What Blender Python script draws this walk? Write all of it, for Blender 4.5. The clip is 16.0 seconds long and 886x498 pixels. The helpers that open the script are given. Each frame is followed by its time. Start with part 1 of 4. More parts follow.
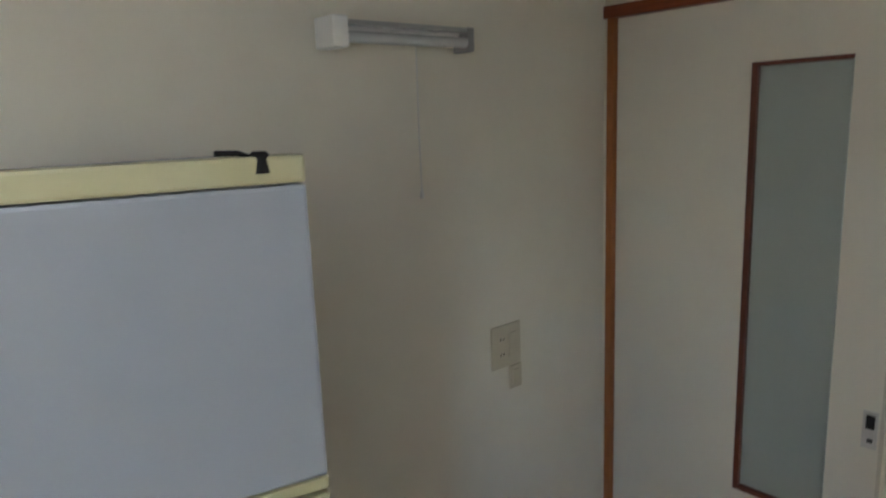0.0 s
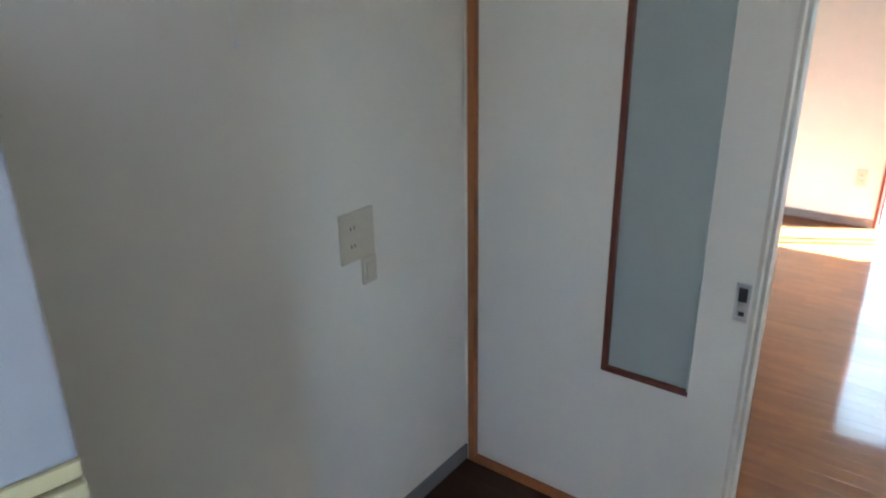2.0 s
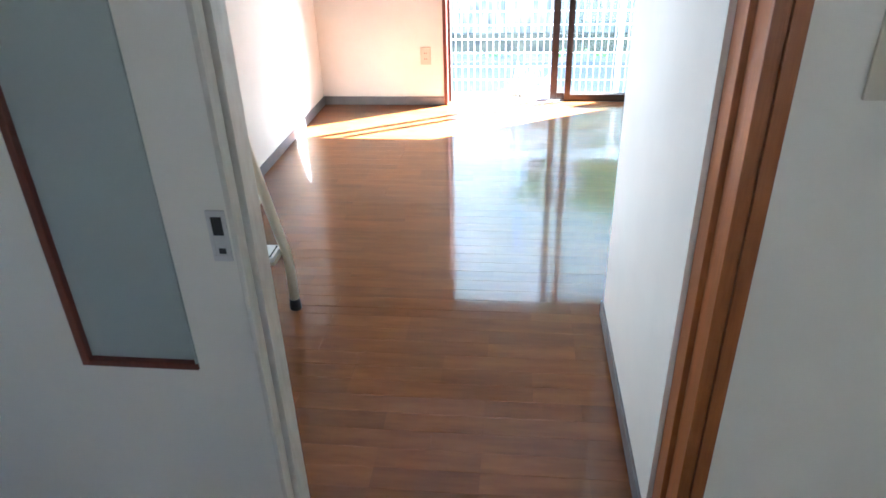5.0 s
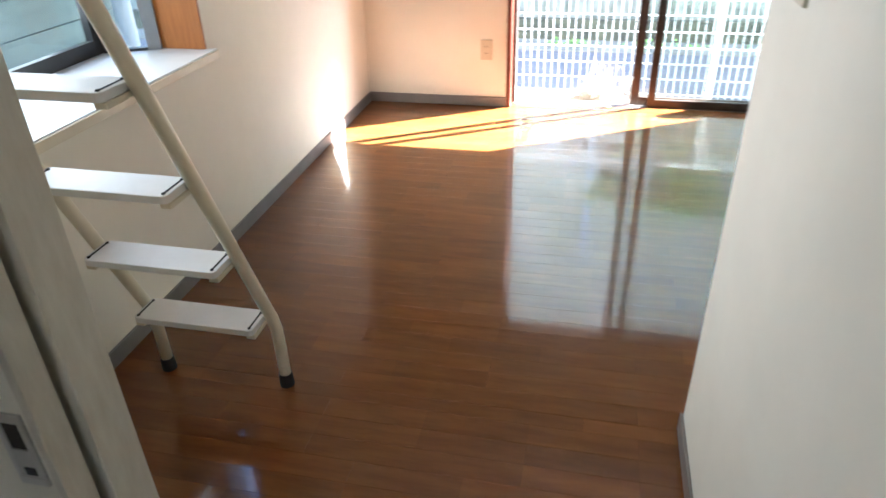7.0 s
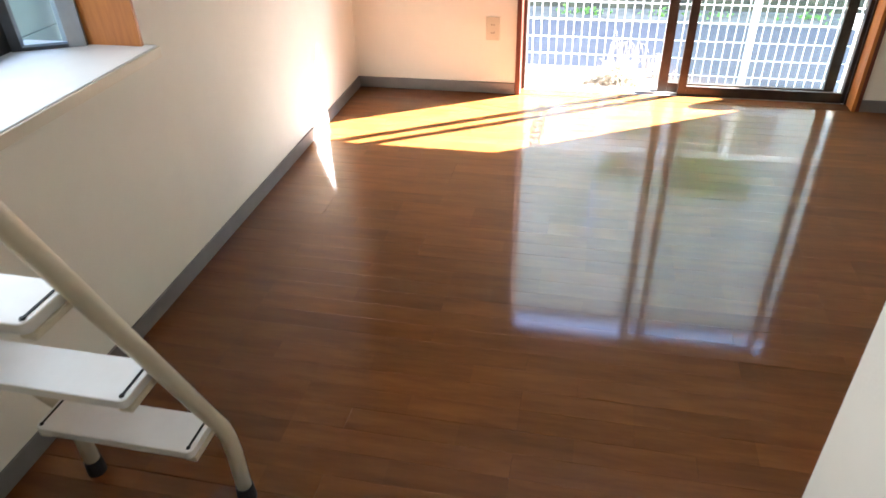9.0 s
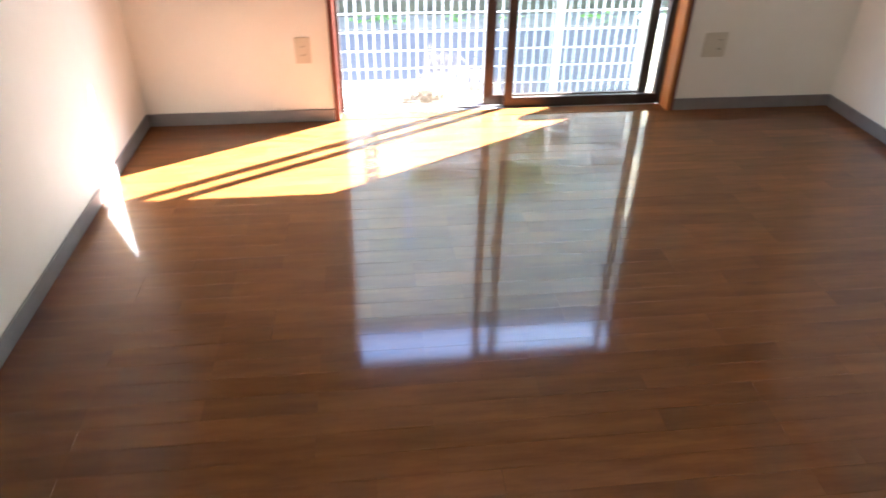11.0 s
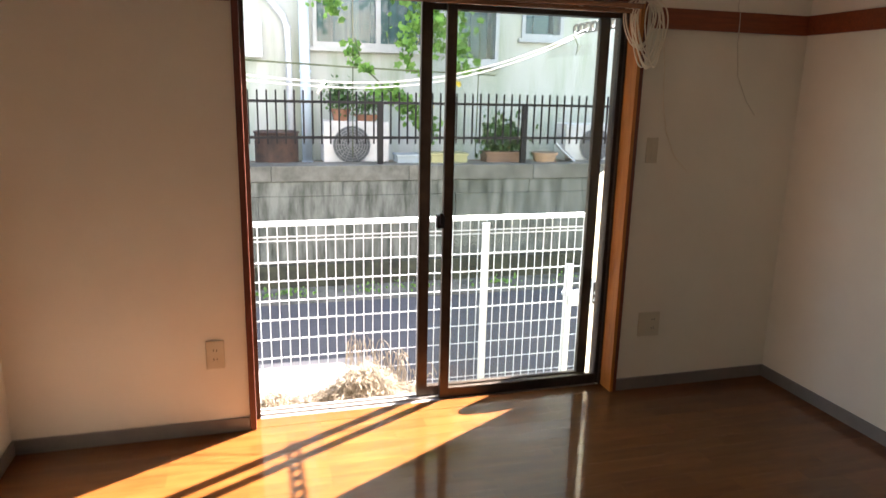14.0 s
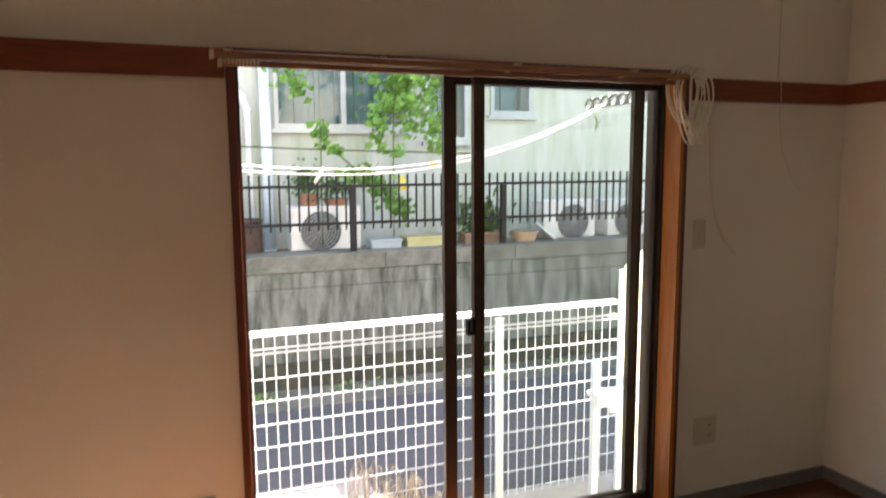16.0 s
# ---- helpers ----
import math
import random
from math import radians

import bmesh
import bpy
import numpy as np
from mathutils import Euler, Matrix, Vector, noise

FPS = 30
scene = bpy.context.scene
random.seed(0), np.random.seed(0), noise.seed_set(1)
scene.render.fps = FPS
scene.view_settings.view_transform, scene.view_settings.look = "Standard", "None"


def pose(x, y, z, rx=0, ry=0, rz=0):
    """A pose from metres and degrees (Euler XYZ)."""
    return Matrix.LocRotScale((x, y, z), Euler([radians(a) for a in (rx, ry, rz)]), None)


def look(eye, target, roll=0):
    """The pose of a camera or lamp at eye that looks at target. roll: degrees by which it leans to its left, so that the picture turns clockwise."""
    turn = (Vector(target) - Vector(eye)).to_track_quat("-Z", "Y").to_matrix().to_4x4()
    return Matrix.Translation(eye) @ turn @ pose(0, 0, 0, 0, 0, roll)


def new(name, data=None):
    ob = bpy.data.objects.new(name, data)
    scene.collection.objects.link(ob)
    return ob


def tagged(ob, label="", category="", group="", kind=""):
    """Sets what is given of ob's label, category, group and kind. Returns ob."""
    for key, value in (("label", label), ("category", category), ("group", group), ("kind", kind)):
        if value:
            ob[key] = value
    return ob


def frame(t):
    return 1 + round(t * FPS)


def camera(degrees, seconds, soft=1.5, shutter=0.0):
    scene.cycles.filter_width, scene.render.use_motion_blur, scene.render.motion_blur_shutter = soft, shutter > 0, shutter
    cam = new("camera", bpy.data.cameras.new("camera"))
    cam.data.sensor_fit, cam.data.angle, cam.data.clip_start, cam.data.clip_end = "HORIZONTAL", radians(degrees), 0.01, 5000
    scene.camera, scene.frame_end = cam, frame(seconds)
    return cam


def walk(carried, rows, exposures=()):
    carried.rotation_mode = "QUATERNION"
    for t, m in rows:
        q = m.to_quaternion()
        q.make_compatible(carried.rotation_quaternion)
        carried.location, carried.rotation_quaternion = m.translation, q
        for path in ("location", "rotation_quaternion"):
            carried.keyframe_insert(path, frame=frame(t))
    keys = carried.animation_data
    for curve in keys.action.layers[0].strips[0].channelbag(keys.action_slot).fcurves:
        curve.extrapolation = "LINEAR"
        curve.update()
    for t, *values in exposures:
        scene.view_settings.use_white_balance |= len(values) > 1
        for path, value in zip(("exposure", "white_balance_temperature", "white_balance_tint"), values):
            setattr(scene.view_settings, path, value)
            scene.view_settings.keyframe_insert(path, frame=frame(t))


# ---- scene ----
cam = camera(66.4, 16.0, shutter=0.5)
PATH = [
    (0, (0.451, -0.183, 1.761), (-1.049, 1.084, 1.382), -2.2),
    (0.5, (0.403, -0.141, 1.776), (-1.02, 1.234, 1.484), -0.7),
    (1, (0.354, -0.085, 1.746), (-0.991, 1.34, 1.349), -0.9),
    (1.5, (0.312, -0.023, 1.711), (-0.938, 1.426, 1.13), 0.5),
    (2, (0.224, 0.056, 1.654), (-0.904, 1.546, 0.943), -1.0),
    (2.5, (0.154, 0.154, 1.657), (-0.754, 1.691, 0.755), -1.9),
    (3, (0.247, 0.25, 1.548), (-0.45, 1.825, 0.531), -0.6),
    (3.5, (0.321, 0.348, 1.484), (-0.215, 2.03, 0.543), -1.9),
    (4, (0.376, 0.512, 1.471), (-0.02, 2.242, 0.55), -1.6),
    (4.5, (0.416, 0.619, 1.464), (0.146, 2.355, 0.509), -1.0),
    (4.7, (0.431, 0.648, 1.466), (0.229, 2.394, 0.512), -1.7),
    (6.8, (0.453, 1.324, 1.445), (0.133, 3.022, 0.438), -2.4),
    (7, (0.462, 1.393, 1.436), (0.067, 3.071, 0.422), -1.7),
    (7.5, (0.451, 1.536, 1.426), (-0.016, 3.205, 0.427), 0.7),
    (8, (0.396, 1.708, 1.428), (-0.065, 3.348, 0.38), 1.4),
    (8.2, (0.388, 1.76, 1.428), (-0.085, 3.368, 0.337), -0.3),
    (10.3, (0.165, 2.24, 1.35), (0.040, 3.889, 0.225), 1.1),
    (10.5, (0.155, 2.27, 1.35), (0.085, 3.928, 0.234), 1.9),
    (11, (0.09, 2.362, 1.365), (0.283, 4.015, 0.256), 0.8),
    (11.5, (0.05, 2.395, 1.42), (0.442, 4.100, 0.451), 1.0),
    (12, (0.022, 2.405, 1.44), (0.456, 4.170, 0.605), 1.8),
    (12.5, (0.004, 2.413, 1.442), (0.418, 4.263, 0.803), -0.0),
    (13, (-0.009, 2.545, 1.461), (0.444, 4.407, 0.888), -0.4),
    (13.5, (-0.016, 2.663, 1.465), (0.49, 4.528, 0.947), 1.6),
    (14, (-0.027, 2.807, 1.464), (0.502, 4.68, 1.002), 1.3),
    (14.5, (-0.104, 2.992, 1.473), (0.494, 4.857, 1.07), -0.9),
    (15, (-0.158, 3.111, 1.462), (0.476, 4.964, 1.055), 0.5),
    (15.5, (-0.2, 3.253, 1.457), (0.4, 5.122, 1.076), -0.9),
    (16, (-0.22, 3.374, 1.496), (0.483, 5.23, 1.249), -0.4),
]
walk(cam, [(t, look(eye, target, roll)) for t, eye, target, roll in PATH],
     exposures=[(0.0, 5.65, 5700, 11), (0.5, 5.9, 5400, 11), (1.0, 6.15, 5130, 11), (2.0, 6.22, 4980, 12), (3.0, 6.12, 4880, 12), (4.7, 5.98, 4880, 12),
                (7.0, 5.32, 5600, 11), (8.2, 5.27, 5800, 12), (11.0, 5.2, 5600, 15), (12.5, 4.25, 6450, 18), (14.5, 3.7, 6750, 18), (16.0, 3.63, 6950, 18)])

# ---- light ----
SUN_DIR = Vector((0.867, 0.5, 0.957)).normalized()
world = bpy.data.worlds.new("sky")
scene.world = world
world.use_nodes = True
sky = world.node_tree.nodes.new("ShaderNodeTexSky")
sky.sky_type = "NISHITA"
sky.sun_disc = False
sky.sun_elevation = math.asin(SUN_DIR.z)
sky.sun_rotation = math.atan2(SUN_DIR.x, SUN_DIR.y)
bg = world.node_tree.nodes["Background"]
bg.inputs["Strength"].default_value = 0.075
world.node_tree.links.new(sky.outputs[0], bg.inputs["Color"])
sun_data = bpy.data.lights.new("sun", "SUN")
sun_data.energy = 5.0
sun_data.angle = radians(0.5)
sun_data.color = (1.0, 0.98, 0.955)
sun = new("sun", sun_data)
sun.matrix_world = look(SUN_DIR * 30, (0, 0, 0))


def window_light(name, m, w, h, power, color):
    data = bpy.data.lights.new(name, "AREA")
    data.shape, data.size, data.size_y, data.energy, data.color = "RECTANGLE", w, h, power, color
    ob = new(name, data)
    ob.matrix_world = m
    return ob


# sky light entering by the bay window
bay_light = window_light("bay_window_light", look((-1.5, 3.1, 1.35), (1.0, 3.1, 1.0)), 1.0, 0.9, 0.48, (0.94, 1.0, 0.99))
bay_light.data.spread = 2.1
# assumed kitchen ceiling lamp, out of view, placed from the fridge's shadow
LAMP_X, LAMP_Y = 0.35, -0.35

# ---- materials ----


def mat(name, a, b=None, rough=0.6, metal=0.0, scale=8.0, stretch=(1, 1, 1), bump=0.0, bump_scale=60.0,
        vary=0.0, spec=0.5, coat=0.0, detail=6.0, contrast=(0.3, 0.7), rough_var=0.0, island=False, coord="Object"):
    """Two colours mixed by noise at two scales, with a fine bump."""
    m = bpy.data.materials.new(name)
    m.use_nodes = True
    nt = m.node_tree
    n, l = nt.nodes, nt.links
    p = n["Principled BSDF"]
    b = b or tuple(min(1, c * 0.86) for c in a)
    tc = n.new("ShaderNodeTexCoord")
    mp = n.new("ShaderNodeMapping")
    mp.inputs["Scale"].default_value = stretch
    l.new(tc.outputs[coord], mp.inputs["Vector"])
    src = mp.outputs[0]
    if vary:
        inf = n.new("ShaderNodeNewGeometry" if island else "ShaderNodeObjectInfo")
        rnd = inf.outputs["Random Per Island" if island else "Random"]
        add = n.new("ShaderNodeVectorMath")
        add.operation = "MULTIPLY_ADD"
        comb = n.new("ShaderNodeCombineXYZ")
        for i in range(3):
            l.new(rnd, comb.inputs[i])
        l.new(comb.outputs[0], add.inputs[0])
        add.inputs[1].default_value = (37, 53, 71)
        l.new(src, add.inputs[2])
        src = add.outputs[0]
    no = n.new("ShaderNodeTexNoise")
    no.inputs["Scale"].default_value = scale
    no.inputs["Detail"].default_value = detail
    no.inputs["Roughness"].default_value = 0.62
    l.new(src, no.inputs["Vector"])
    ramp = n.new("ShaderNodeValToRGB")
    ramp.color_ramp.elements[0].position, ramp.color_ramp.elements[1].position = contrast
    ramp.color_ramp.elements[0].color, ramp.color_ramp.elements[1].color = (*a, 1), (*b, 1)
    l.new(no.outputs["Fac"], ramp.inputs[0])
    col = ramp.outputs[0]
    big = n.new("ShaderNodeTexNoise")
    big.inputs["Scale"].default_value = scale * 0.13
    l.new(src, big.inputs["Vector"])
    hsv = n.new("ShaderNodeHueSaturation")
    mr = n.new("ShaderNodeMapRange")
    mr.inputs["From Min"].default_value, mr.inputs["From Max"].default_value = 0.3, 0.7
    mr.inputs["To Min"].default_value, mr.inputs["To Max"].default_value = 0.93, 1.05
    l.new(big.outputs["Fac"], mr.inputs["Value"])
    l.new(col, hsv.inputs["Color"])
    if vary:
        mv = n.new("ShaderNodeMapRange")
        mv.inputs["To Min"].default_value, mv.inputs["To Max"].default_value = 1 - vary, 1 + vary
        l.new(rnd, mv.inputs["Value"])
        mul = n.new("ShaderNodeMath")
        mul.operation = "MULTIPLY"
        l.new(mv.outputs[0], mul.inputs[0])
        l.new(mr.outputs[0], mul.inputs[1])
        l.new(mul.outputs[0], hsv.inputs["Value"])
    else:
        l.new(mr.outputs[0], hsv.inputs["Value"])
    l.new(hsv.outputs[0], p.inputs["Base Color"])
    p.inputs["Metallic"].default_value = metal
    p.inputs["Specular IOR Level"].default_value = spec
    p.inputs["Coat Weight"].default_value = coat
    p.inputs["Coat Roughness"].default_value = 0.12
    if rough_var:
        rr = n.new("ShaderNodeMapRange")
        rr.inputs["From Min"].default_value, rr.inputs["From Max"].default_value = 0.3, 0.7
        rr.inputs["To Min"].default_value, rr.inputs["To Max"].default_value = rough - rough_var, rough + rough_var
        l.new(big.outputs["Fac"], rr.inputs["Value"])
        l.new(rr.outputs[0], p.inputs["Roughness"])
    else:
        p.inputs["Roughness"].default_value = rough
    if bump:
        bn = n.new("ShaderNodeTexNoise")
        bn.inputs["Scale"].default_value = bump_scale
        bn.inputs["Detail"].default_value = 3
        l.new(src, bn.inputs["Vector"])
        bp = n.new("ShaderNodeBump")
        bp.inputs["Strength"].default_value = bump
        bp.inputs["Distance"].default_value = 0.004
        l.new(bn.outputs["Fac"], bp.inputs["Height"])
        l.new(bp.outputs[0], p.inputs["Normal"])
    return m


def glass(name, color=(1, 1, 1), rough=0.0):
    """A thin pane: clear by transparency with a real reflection."""
    m = bpy.data.materials.new(name)
    m.use_nodes = True
    n, l = m.node_tree.nodes, m.node_tree.links
    n.remove(n["Principled BSDF"])
    tr = n.new("ShaderNodeBsdfTransparent")
    tr.inputs[0].default_value = (*color, 1)
    gl = n.new("ShaderNodeBsdfGlossy")
    gl.inputs["Roughness"].default_value = rough
    lw = n.new("ShaderNodeLayerWeight")
    lw.inputs[0].default_value = 0.5
    pw = n.new("ShaderNodeMath")
    pw.operation = "POWER"
    pw.inputs[1].default_value = 5.0
    l.new(lw.outputs["Facing"], pw.inputs[0])
    fr = n.new("ShaderNodeMath")
    fr.operation = "MULTIPLY_ADD"
    fr.inputs[1].default_value, fr.inputs[2].default_value = 0.9, 0.035
    l.new(pw.outputs[0], fr.inputs[0])
    mx = n.new("ShaderNodeMixShader")
    l.new(fr.outputs[0], mx.inputs[0])
    l.new(tr.outputs[0], mx.inputs[1])
    l.new(gl.outputs[0], mx.inputs[2])
    l.new(mx.outputs[0], n["Material Output"].inputs[0])
    return m


WALLPAPER = mat("white_wallpaper", (0.80, 0.755, 0.635), (0.75, 0.705, 0.59), 0.75, scale=3.5, bump=0.12, bump_scale=150)
CEILING = mat("ceiling_paper", (0.78, 0.76, 0.73), None, 0.8, scale=3, bump=0.2, bump_scale=150)
FLOORWOOD = mat("glossy_floor_wood", (0.163, 0.062, 0.019), (0.097, 0.0345, 0.0095), 0.45, scale=4, stretch=(1.0, 6, 1),
                bump=0.0, vary=0.07, coat=1.0, spec=0.25)
FLOORWOOD.node_tree.nodes["Principled BSDF"].inputs["Coat Roughness"].default_value = 0.085
FLOORWOOD.node_tree.nodes["Principled BSDF"].inputs["Specular Tint"].default_value = (0.62, 0.30, 0.12, 1)
FLOORWOOD.node_tree.nodes["Principled BSDF"].inputs["Coat Tint"].default_value = (1.0, 0.92, 0.72, 1)
FLOORWOOD.node_tree.nodes["Principled BSDF"].inputs["Coat IOR"].default_value = 1.52


def strip_tones(m, length, spread):
    """Each short strip of a board takes a slightly different tone."""
    n, l = m.node_tree.nodes, m.node_tree.links
    tc, inf = n.new("ShaderNodeTexCoord"), n.new("ShaderNodeObjectInfo")
    sep, div, fl, comb = n.new("ShaderNodeSeparateXYZ"), n.new("ShaderNodeMath"), n.new("ShaderNodeMath"), n.new("ShaderNodeCombineXYZ")
    div.operation, fl.operation = "DIVIDE", "FLOOR"
    div.inputs[1].default_value = length
    l.new(tc.outputs["Object"], sep.inputs[0])
    l.new(sep.outputs[0], div.inputs[0])
    l.new(div.outputs[0], fl.inputs[0])
    l.new(fl.outputs[0], comb.inputs[0])
    l.new(inf.outputs["Random"], comb.inputs[1])
    wn = n.new("ShaderNodeTexWhiteNoise")
    l.new(comb.outputs[0], wn.inputs["Vector"])
    mr = n.new("ShaderNodeMapRange")
    mr.inputs["To Min"].default_value, mr.inputs["To Max"].default_value = 1 - spread, 1 + spread
    l.new(wn.outputs["Value"], mr.inputs["Value"])
    p = n["Principled BSDF"]
    src = p.inputs["Base Color"].links[0].from_socket
    hs = n.new("ShaderNodeHueSaturation")
    l.new(src, hs.inputs["Color"])
    l.new(mr.outputs[0], hs.inputs["Value"])
    l.new(hs.outputs[0], p.inputs["Base Color"])


strip_tones(FLOORWOOD, 0.303, 0.15)
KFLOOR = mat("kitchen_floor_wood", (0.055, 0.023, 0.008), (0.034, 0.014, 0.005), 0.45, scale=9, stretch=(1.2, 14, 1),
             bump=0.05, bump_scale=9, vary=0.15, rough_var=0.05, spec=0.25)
SUBFLOOR = mat("dark_joint", (0.03, 0.011, 0.004), None, 0.8, spec=0.1)
BASEGREY = mat("grey_vinyl_baseboard", (0.20, 0.185, 0.165), (0.165, 0.15, 0.135), 0.45, scale=12, bump=0.05)
# jamb wood, with the light that falls on the jamb put into its colour
TRIMWOOD = mat("orange_stained_wood", (0.50, 0.18, 0.032), (0.36, 0.115, 0.019), 0.35, scale=7, stretch=(14, 14, 1.2), bump=0.06)
DOORWOOD = mat("brown_stained_door_frame", (0.38, 0.135, 0.036), (0.27, 0.088, 0.021), 0.38, scale=7, stretch=(14, 14, 1.2), bump=0.06)
RAILWOOD = mat("red_brown_picture_rail", (0.25, 0.062, 0.017), (0.16, 0.036, 0.010), 0.4, scale=7, stretch=(1.2, 14, 14), bump=0.06)
# on the window casing: the jamb's wood again, its shade put into this dark red
DARKTRIM = mat("dark_red_shaded_trim", (0.16, 0.04, 0.018), (0.10, 0.024, 0.012), 0.4, scale=9, stretch=(14, 14, 1.2), bump=0.05)
BRONZE = mat("bronze_aluminium", (0.085, 0.06, 0.043), (0.06, 0.042, 0.03), 0.38, metal=0.6, scale=20, bump=0.02)
DARKALU = mat("dark_grey_aluminium", (0.07, 0.07, 0.07), (0.05, 0.05, 0.05), 0.4, metal=0.5, scale=20)
# paler than the bronze frame: sunlight on the track is put into its colour
TRACKALU = mat("worn_sun_paled_aluminium", (0.46, 0.43, 0.39), (0.30, 0.27, 0.24), 0.45, metal=0.3, scale=18, stretch=(0.4, 6, 6))
PANE = glass("window_glass", (0.97, 0.99, 0.98))
FROST = mat("frosted_glass", (0.36, 0.39, 0.345), (0.335, 0.365, 0.325), 0.32, scale=2, bump=0.08, bump_scale=220)
DOORPAPER = mat("ivory_door_face", (0.70, 0.66, 0.55), (0.66, 0.62, 0.52), 0.55, scale=2.5, bump=0.06, bump_scale=120)
DOOREDGE = mat("pale_door_edge", (0.62, 0.58, 0.48), (0.52, 0.47, 0.37), 0.5, scale=14, stretch=(4, 4, 1), bump=0.05)
LIGHTWOOD = mat("pale_threshold_wood", (0.50, 0.30, 0.155), (0.40, 0.22, 0.10), 0.35, scale=8, stretch=(1.2, 14, 14), bump=0.04)
SILLWHITE = mat("white_sill_laminate", (0.80, 0.79, 0.76), None, 0.35, scale=4)
CREAM = mat("cream_painted_metal", (0.70, 0.63, 0.47), (0.64, 0.57, 0.42), 0.33, scale=5, bump=0.02)
STEPWHITE = mat("white_painted_step", (0.80, 0.79, 0.76), (0.72, 0.70, 0.66), 0.4, scale=7, bump=0.03)
RUBBER = mat("black_rubber", (0.02, 0.02, 0.02), None, 0.7, scale=20)
BLACKMETAL = mat("black_painted_metal", (0.007, 0.007, 0.0075), (0.015, 0.013, 0.011), 0.6, spec=0.2, scale=20)
STEEL = mat("brushed_steel", (0.5, 0.5, 0.5), (0.4, 0.4, 0.4), 0.3, metal=1.0, scale=20)
PALESTEEL = mat("satin_pale_metal", (0.60, 0.58, 0.53), (0.52, 0.50, 0.46), 0.3, metal=0.35, scale=20)
BEIGEPLASTIC = mat("beige_switch_plastic", (0.60, 0.54, 0.40), (0.56, 0.50, 0.37), 0.4, scale=12)
WHITEPLASTIC = mat("white_plastic", (0.78, 0.77, 0.74), None, 0.4, scale=8)
DARKHOLE = mat("dark_recess", (0.02, 0.018, 0.015), None, 0.8)
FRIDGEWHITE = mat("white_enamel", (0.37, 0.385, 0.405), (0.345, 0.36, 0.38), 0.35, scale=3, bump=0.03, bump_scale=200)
YELLOWED = mat("yellowed_plastic", (0.55, 0.52, 0.31), (0.50, 0.46, 0.25), 0.45, scale=9)
WHITEPAINT = mat("white_fence_paint", (0.64, 0.67, 0.68), (0.57, 0.59, 0.60), 0.4, scale=15)
ASPHALT = mat("asphalt", (0.072, 0.075, 0.081), (0.054, 0.056, 0.062), 0.85, scale=40, bump=0.5, bump_scale=120)
CONCRETE = mat("stained_concrete", (0.165, 0.17, 0.145), (0.034, 0.040, 0.027), 0.9, scale=6.5, stretch=(1.9, 1, 0.42), contrast=(0.36, 0.68), bump=0.4, bump_scale=40, detail=9)
CONCAP = mat("concrete_cap", (0.16, 0.155, 0.13), (0.06, 0.062, 0.046), 0.85, scale=7, detail=9, bump=0.3, bump_scale=50)
PALECON = mat("pale_concrete", (0.36, 0.335, 0.31), (0.26, 0.24, 0.22), 0.8, scale=6, bump=0.3, bump_scale=60)
STUCCO = mat("pale_green_stucco", (0.43, 0.45, 0.40), (0.26, 0.31, 0.21), 0.85, scale=1.9, stretch=(2.8, 2, 0.4), contrast=(0.42, 0.72), bump=0.25, bump_scale=80, detail=8)
SOIL = mat("dry_soil", (0.22, 0.17, 0.11), (0.12, 0.09, 0.055), 0.95, scale=18, bump=0.6, bump_scale=60)
DRYGRASS = mat("dry_grass", (0.34, 0.27, 0.18), (0.14, 0.10, 0.06), 0.8, scale=14, vary=0.45, island=True)

# ---- shape helpers ----


def box(bm, x0, y0, z0, x1, y1, z1, bev=0.0):
    r = bmesh.ops.create_cube(bm, size=1.0, matrix=Matrix.Translation(((x0 + x1) / 2, (y0 + y1) / 2, (z0 + z1) / 2)) @
                              Matrix.Diagonal((abs(x1 - x0), abs(y1 - y0), abs(z1 - z0), 1)))
    if bev:
        es = list({e for v in r["verts"] for e in v.link_edges})
        bmesh.ops.bevel(bm, geom=es, offset=bev, segments=2, affect="EDGES", profile=0.6)
    return bm


def cyl(bm, a, b, r0, r1=None, seg=12):
    a, b = Vector(a), Vector(b)
    d = b - a
    bmesh.ops.create_cone(bm, cap_ends=True, segments=seg, radius1=r0, radius2=r0 if r1 is None else r1, depth=d.length,
                          matrix=Matrix.Translation((a + b) / 2) @ d.to_track_quat("Z", "Y").to_matrix().to_4x4())
    return bm


def tube(bm, pts, r, seg=8):
    """A round tube swept along points."""
    pts = [Vector(p) for p in pts]
    rings = []
    up = Vector((0.31, 0.2, 0.93))
    for i, p in enumerate(pts):
        d = (pts[min(i + 1, len(pts) - 1)] - pts[max(i - 1, 0)]).normalized()
        s = d.cross(up)
        if s.length < 1e-3:
            s = d.cross(Vector((1, 0, 0)))
        s.normalize()
        u = s.cross(d)
        rings.append([bm.verts.new(p + r * (math.cos(k * 2 * math.pi / seg) * s + math.sin(k * 2 * math.pi / seg) * u)) for k in range(seg)])
    for a, b in zip(rings, rings[1:]):
        for k in range(seg):
            f = bm.faces.new((a[k], a[(k + 1) % seg], b[(k + 1) % seg], b[k]))
            f.smooth = True
    bm.faces.new(rings[0][::-1])
    bm.faces.new(rings[-1])
    return bm


def part(name, bm, material, parent=None, label=""):
    me = bpy.data.meshes.new(name)
    bmesh.ops.recalc_face_normals(bm, faces=bm.faces[:])
    bm.to_mesh(me)
    bm.free()
    me.materials.append(material)
    ob = new(name, me)
    if parent is not None:
        ob.parent = parent
        ob.matrix_parent_inverse = parent.matrix_basis.inverted()
    if label:
        ob["label"] = label
    return ob


def B(*a, bev=0.0):
    return box(bmesh.new(), *a, bev=bev)


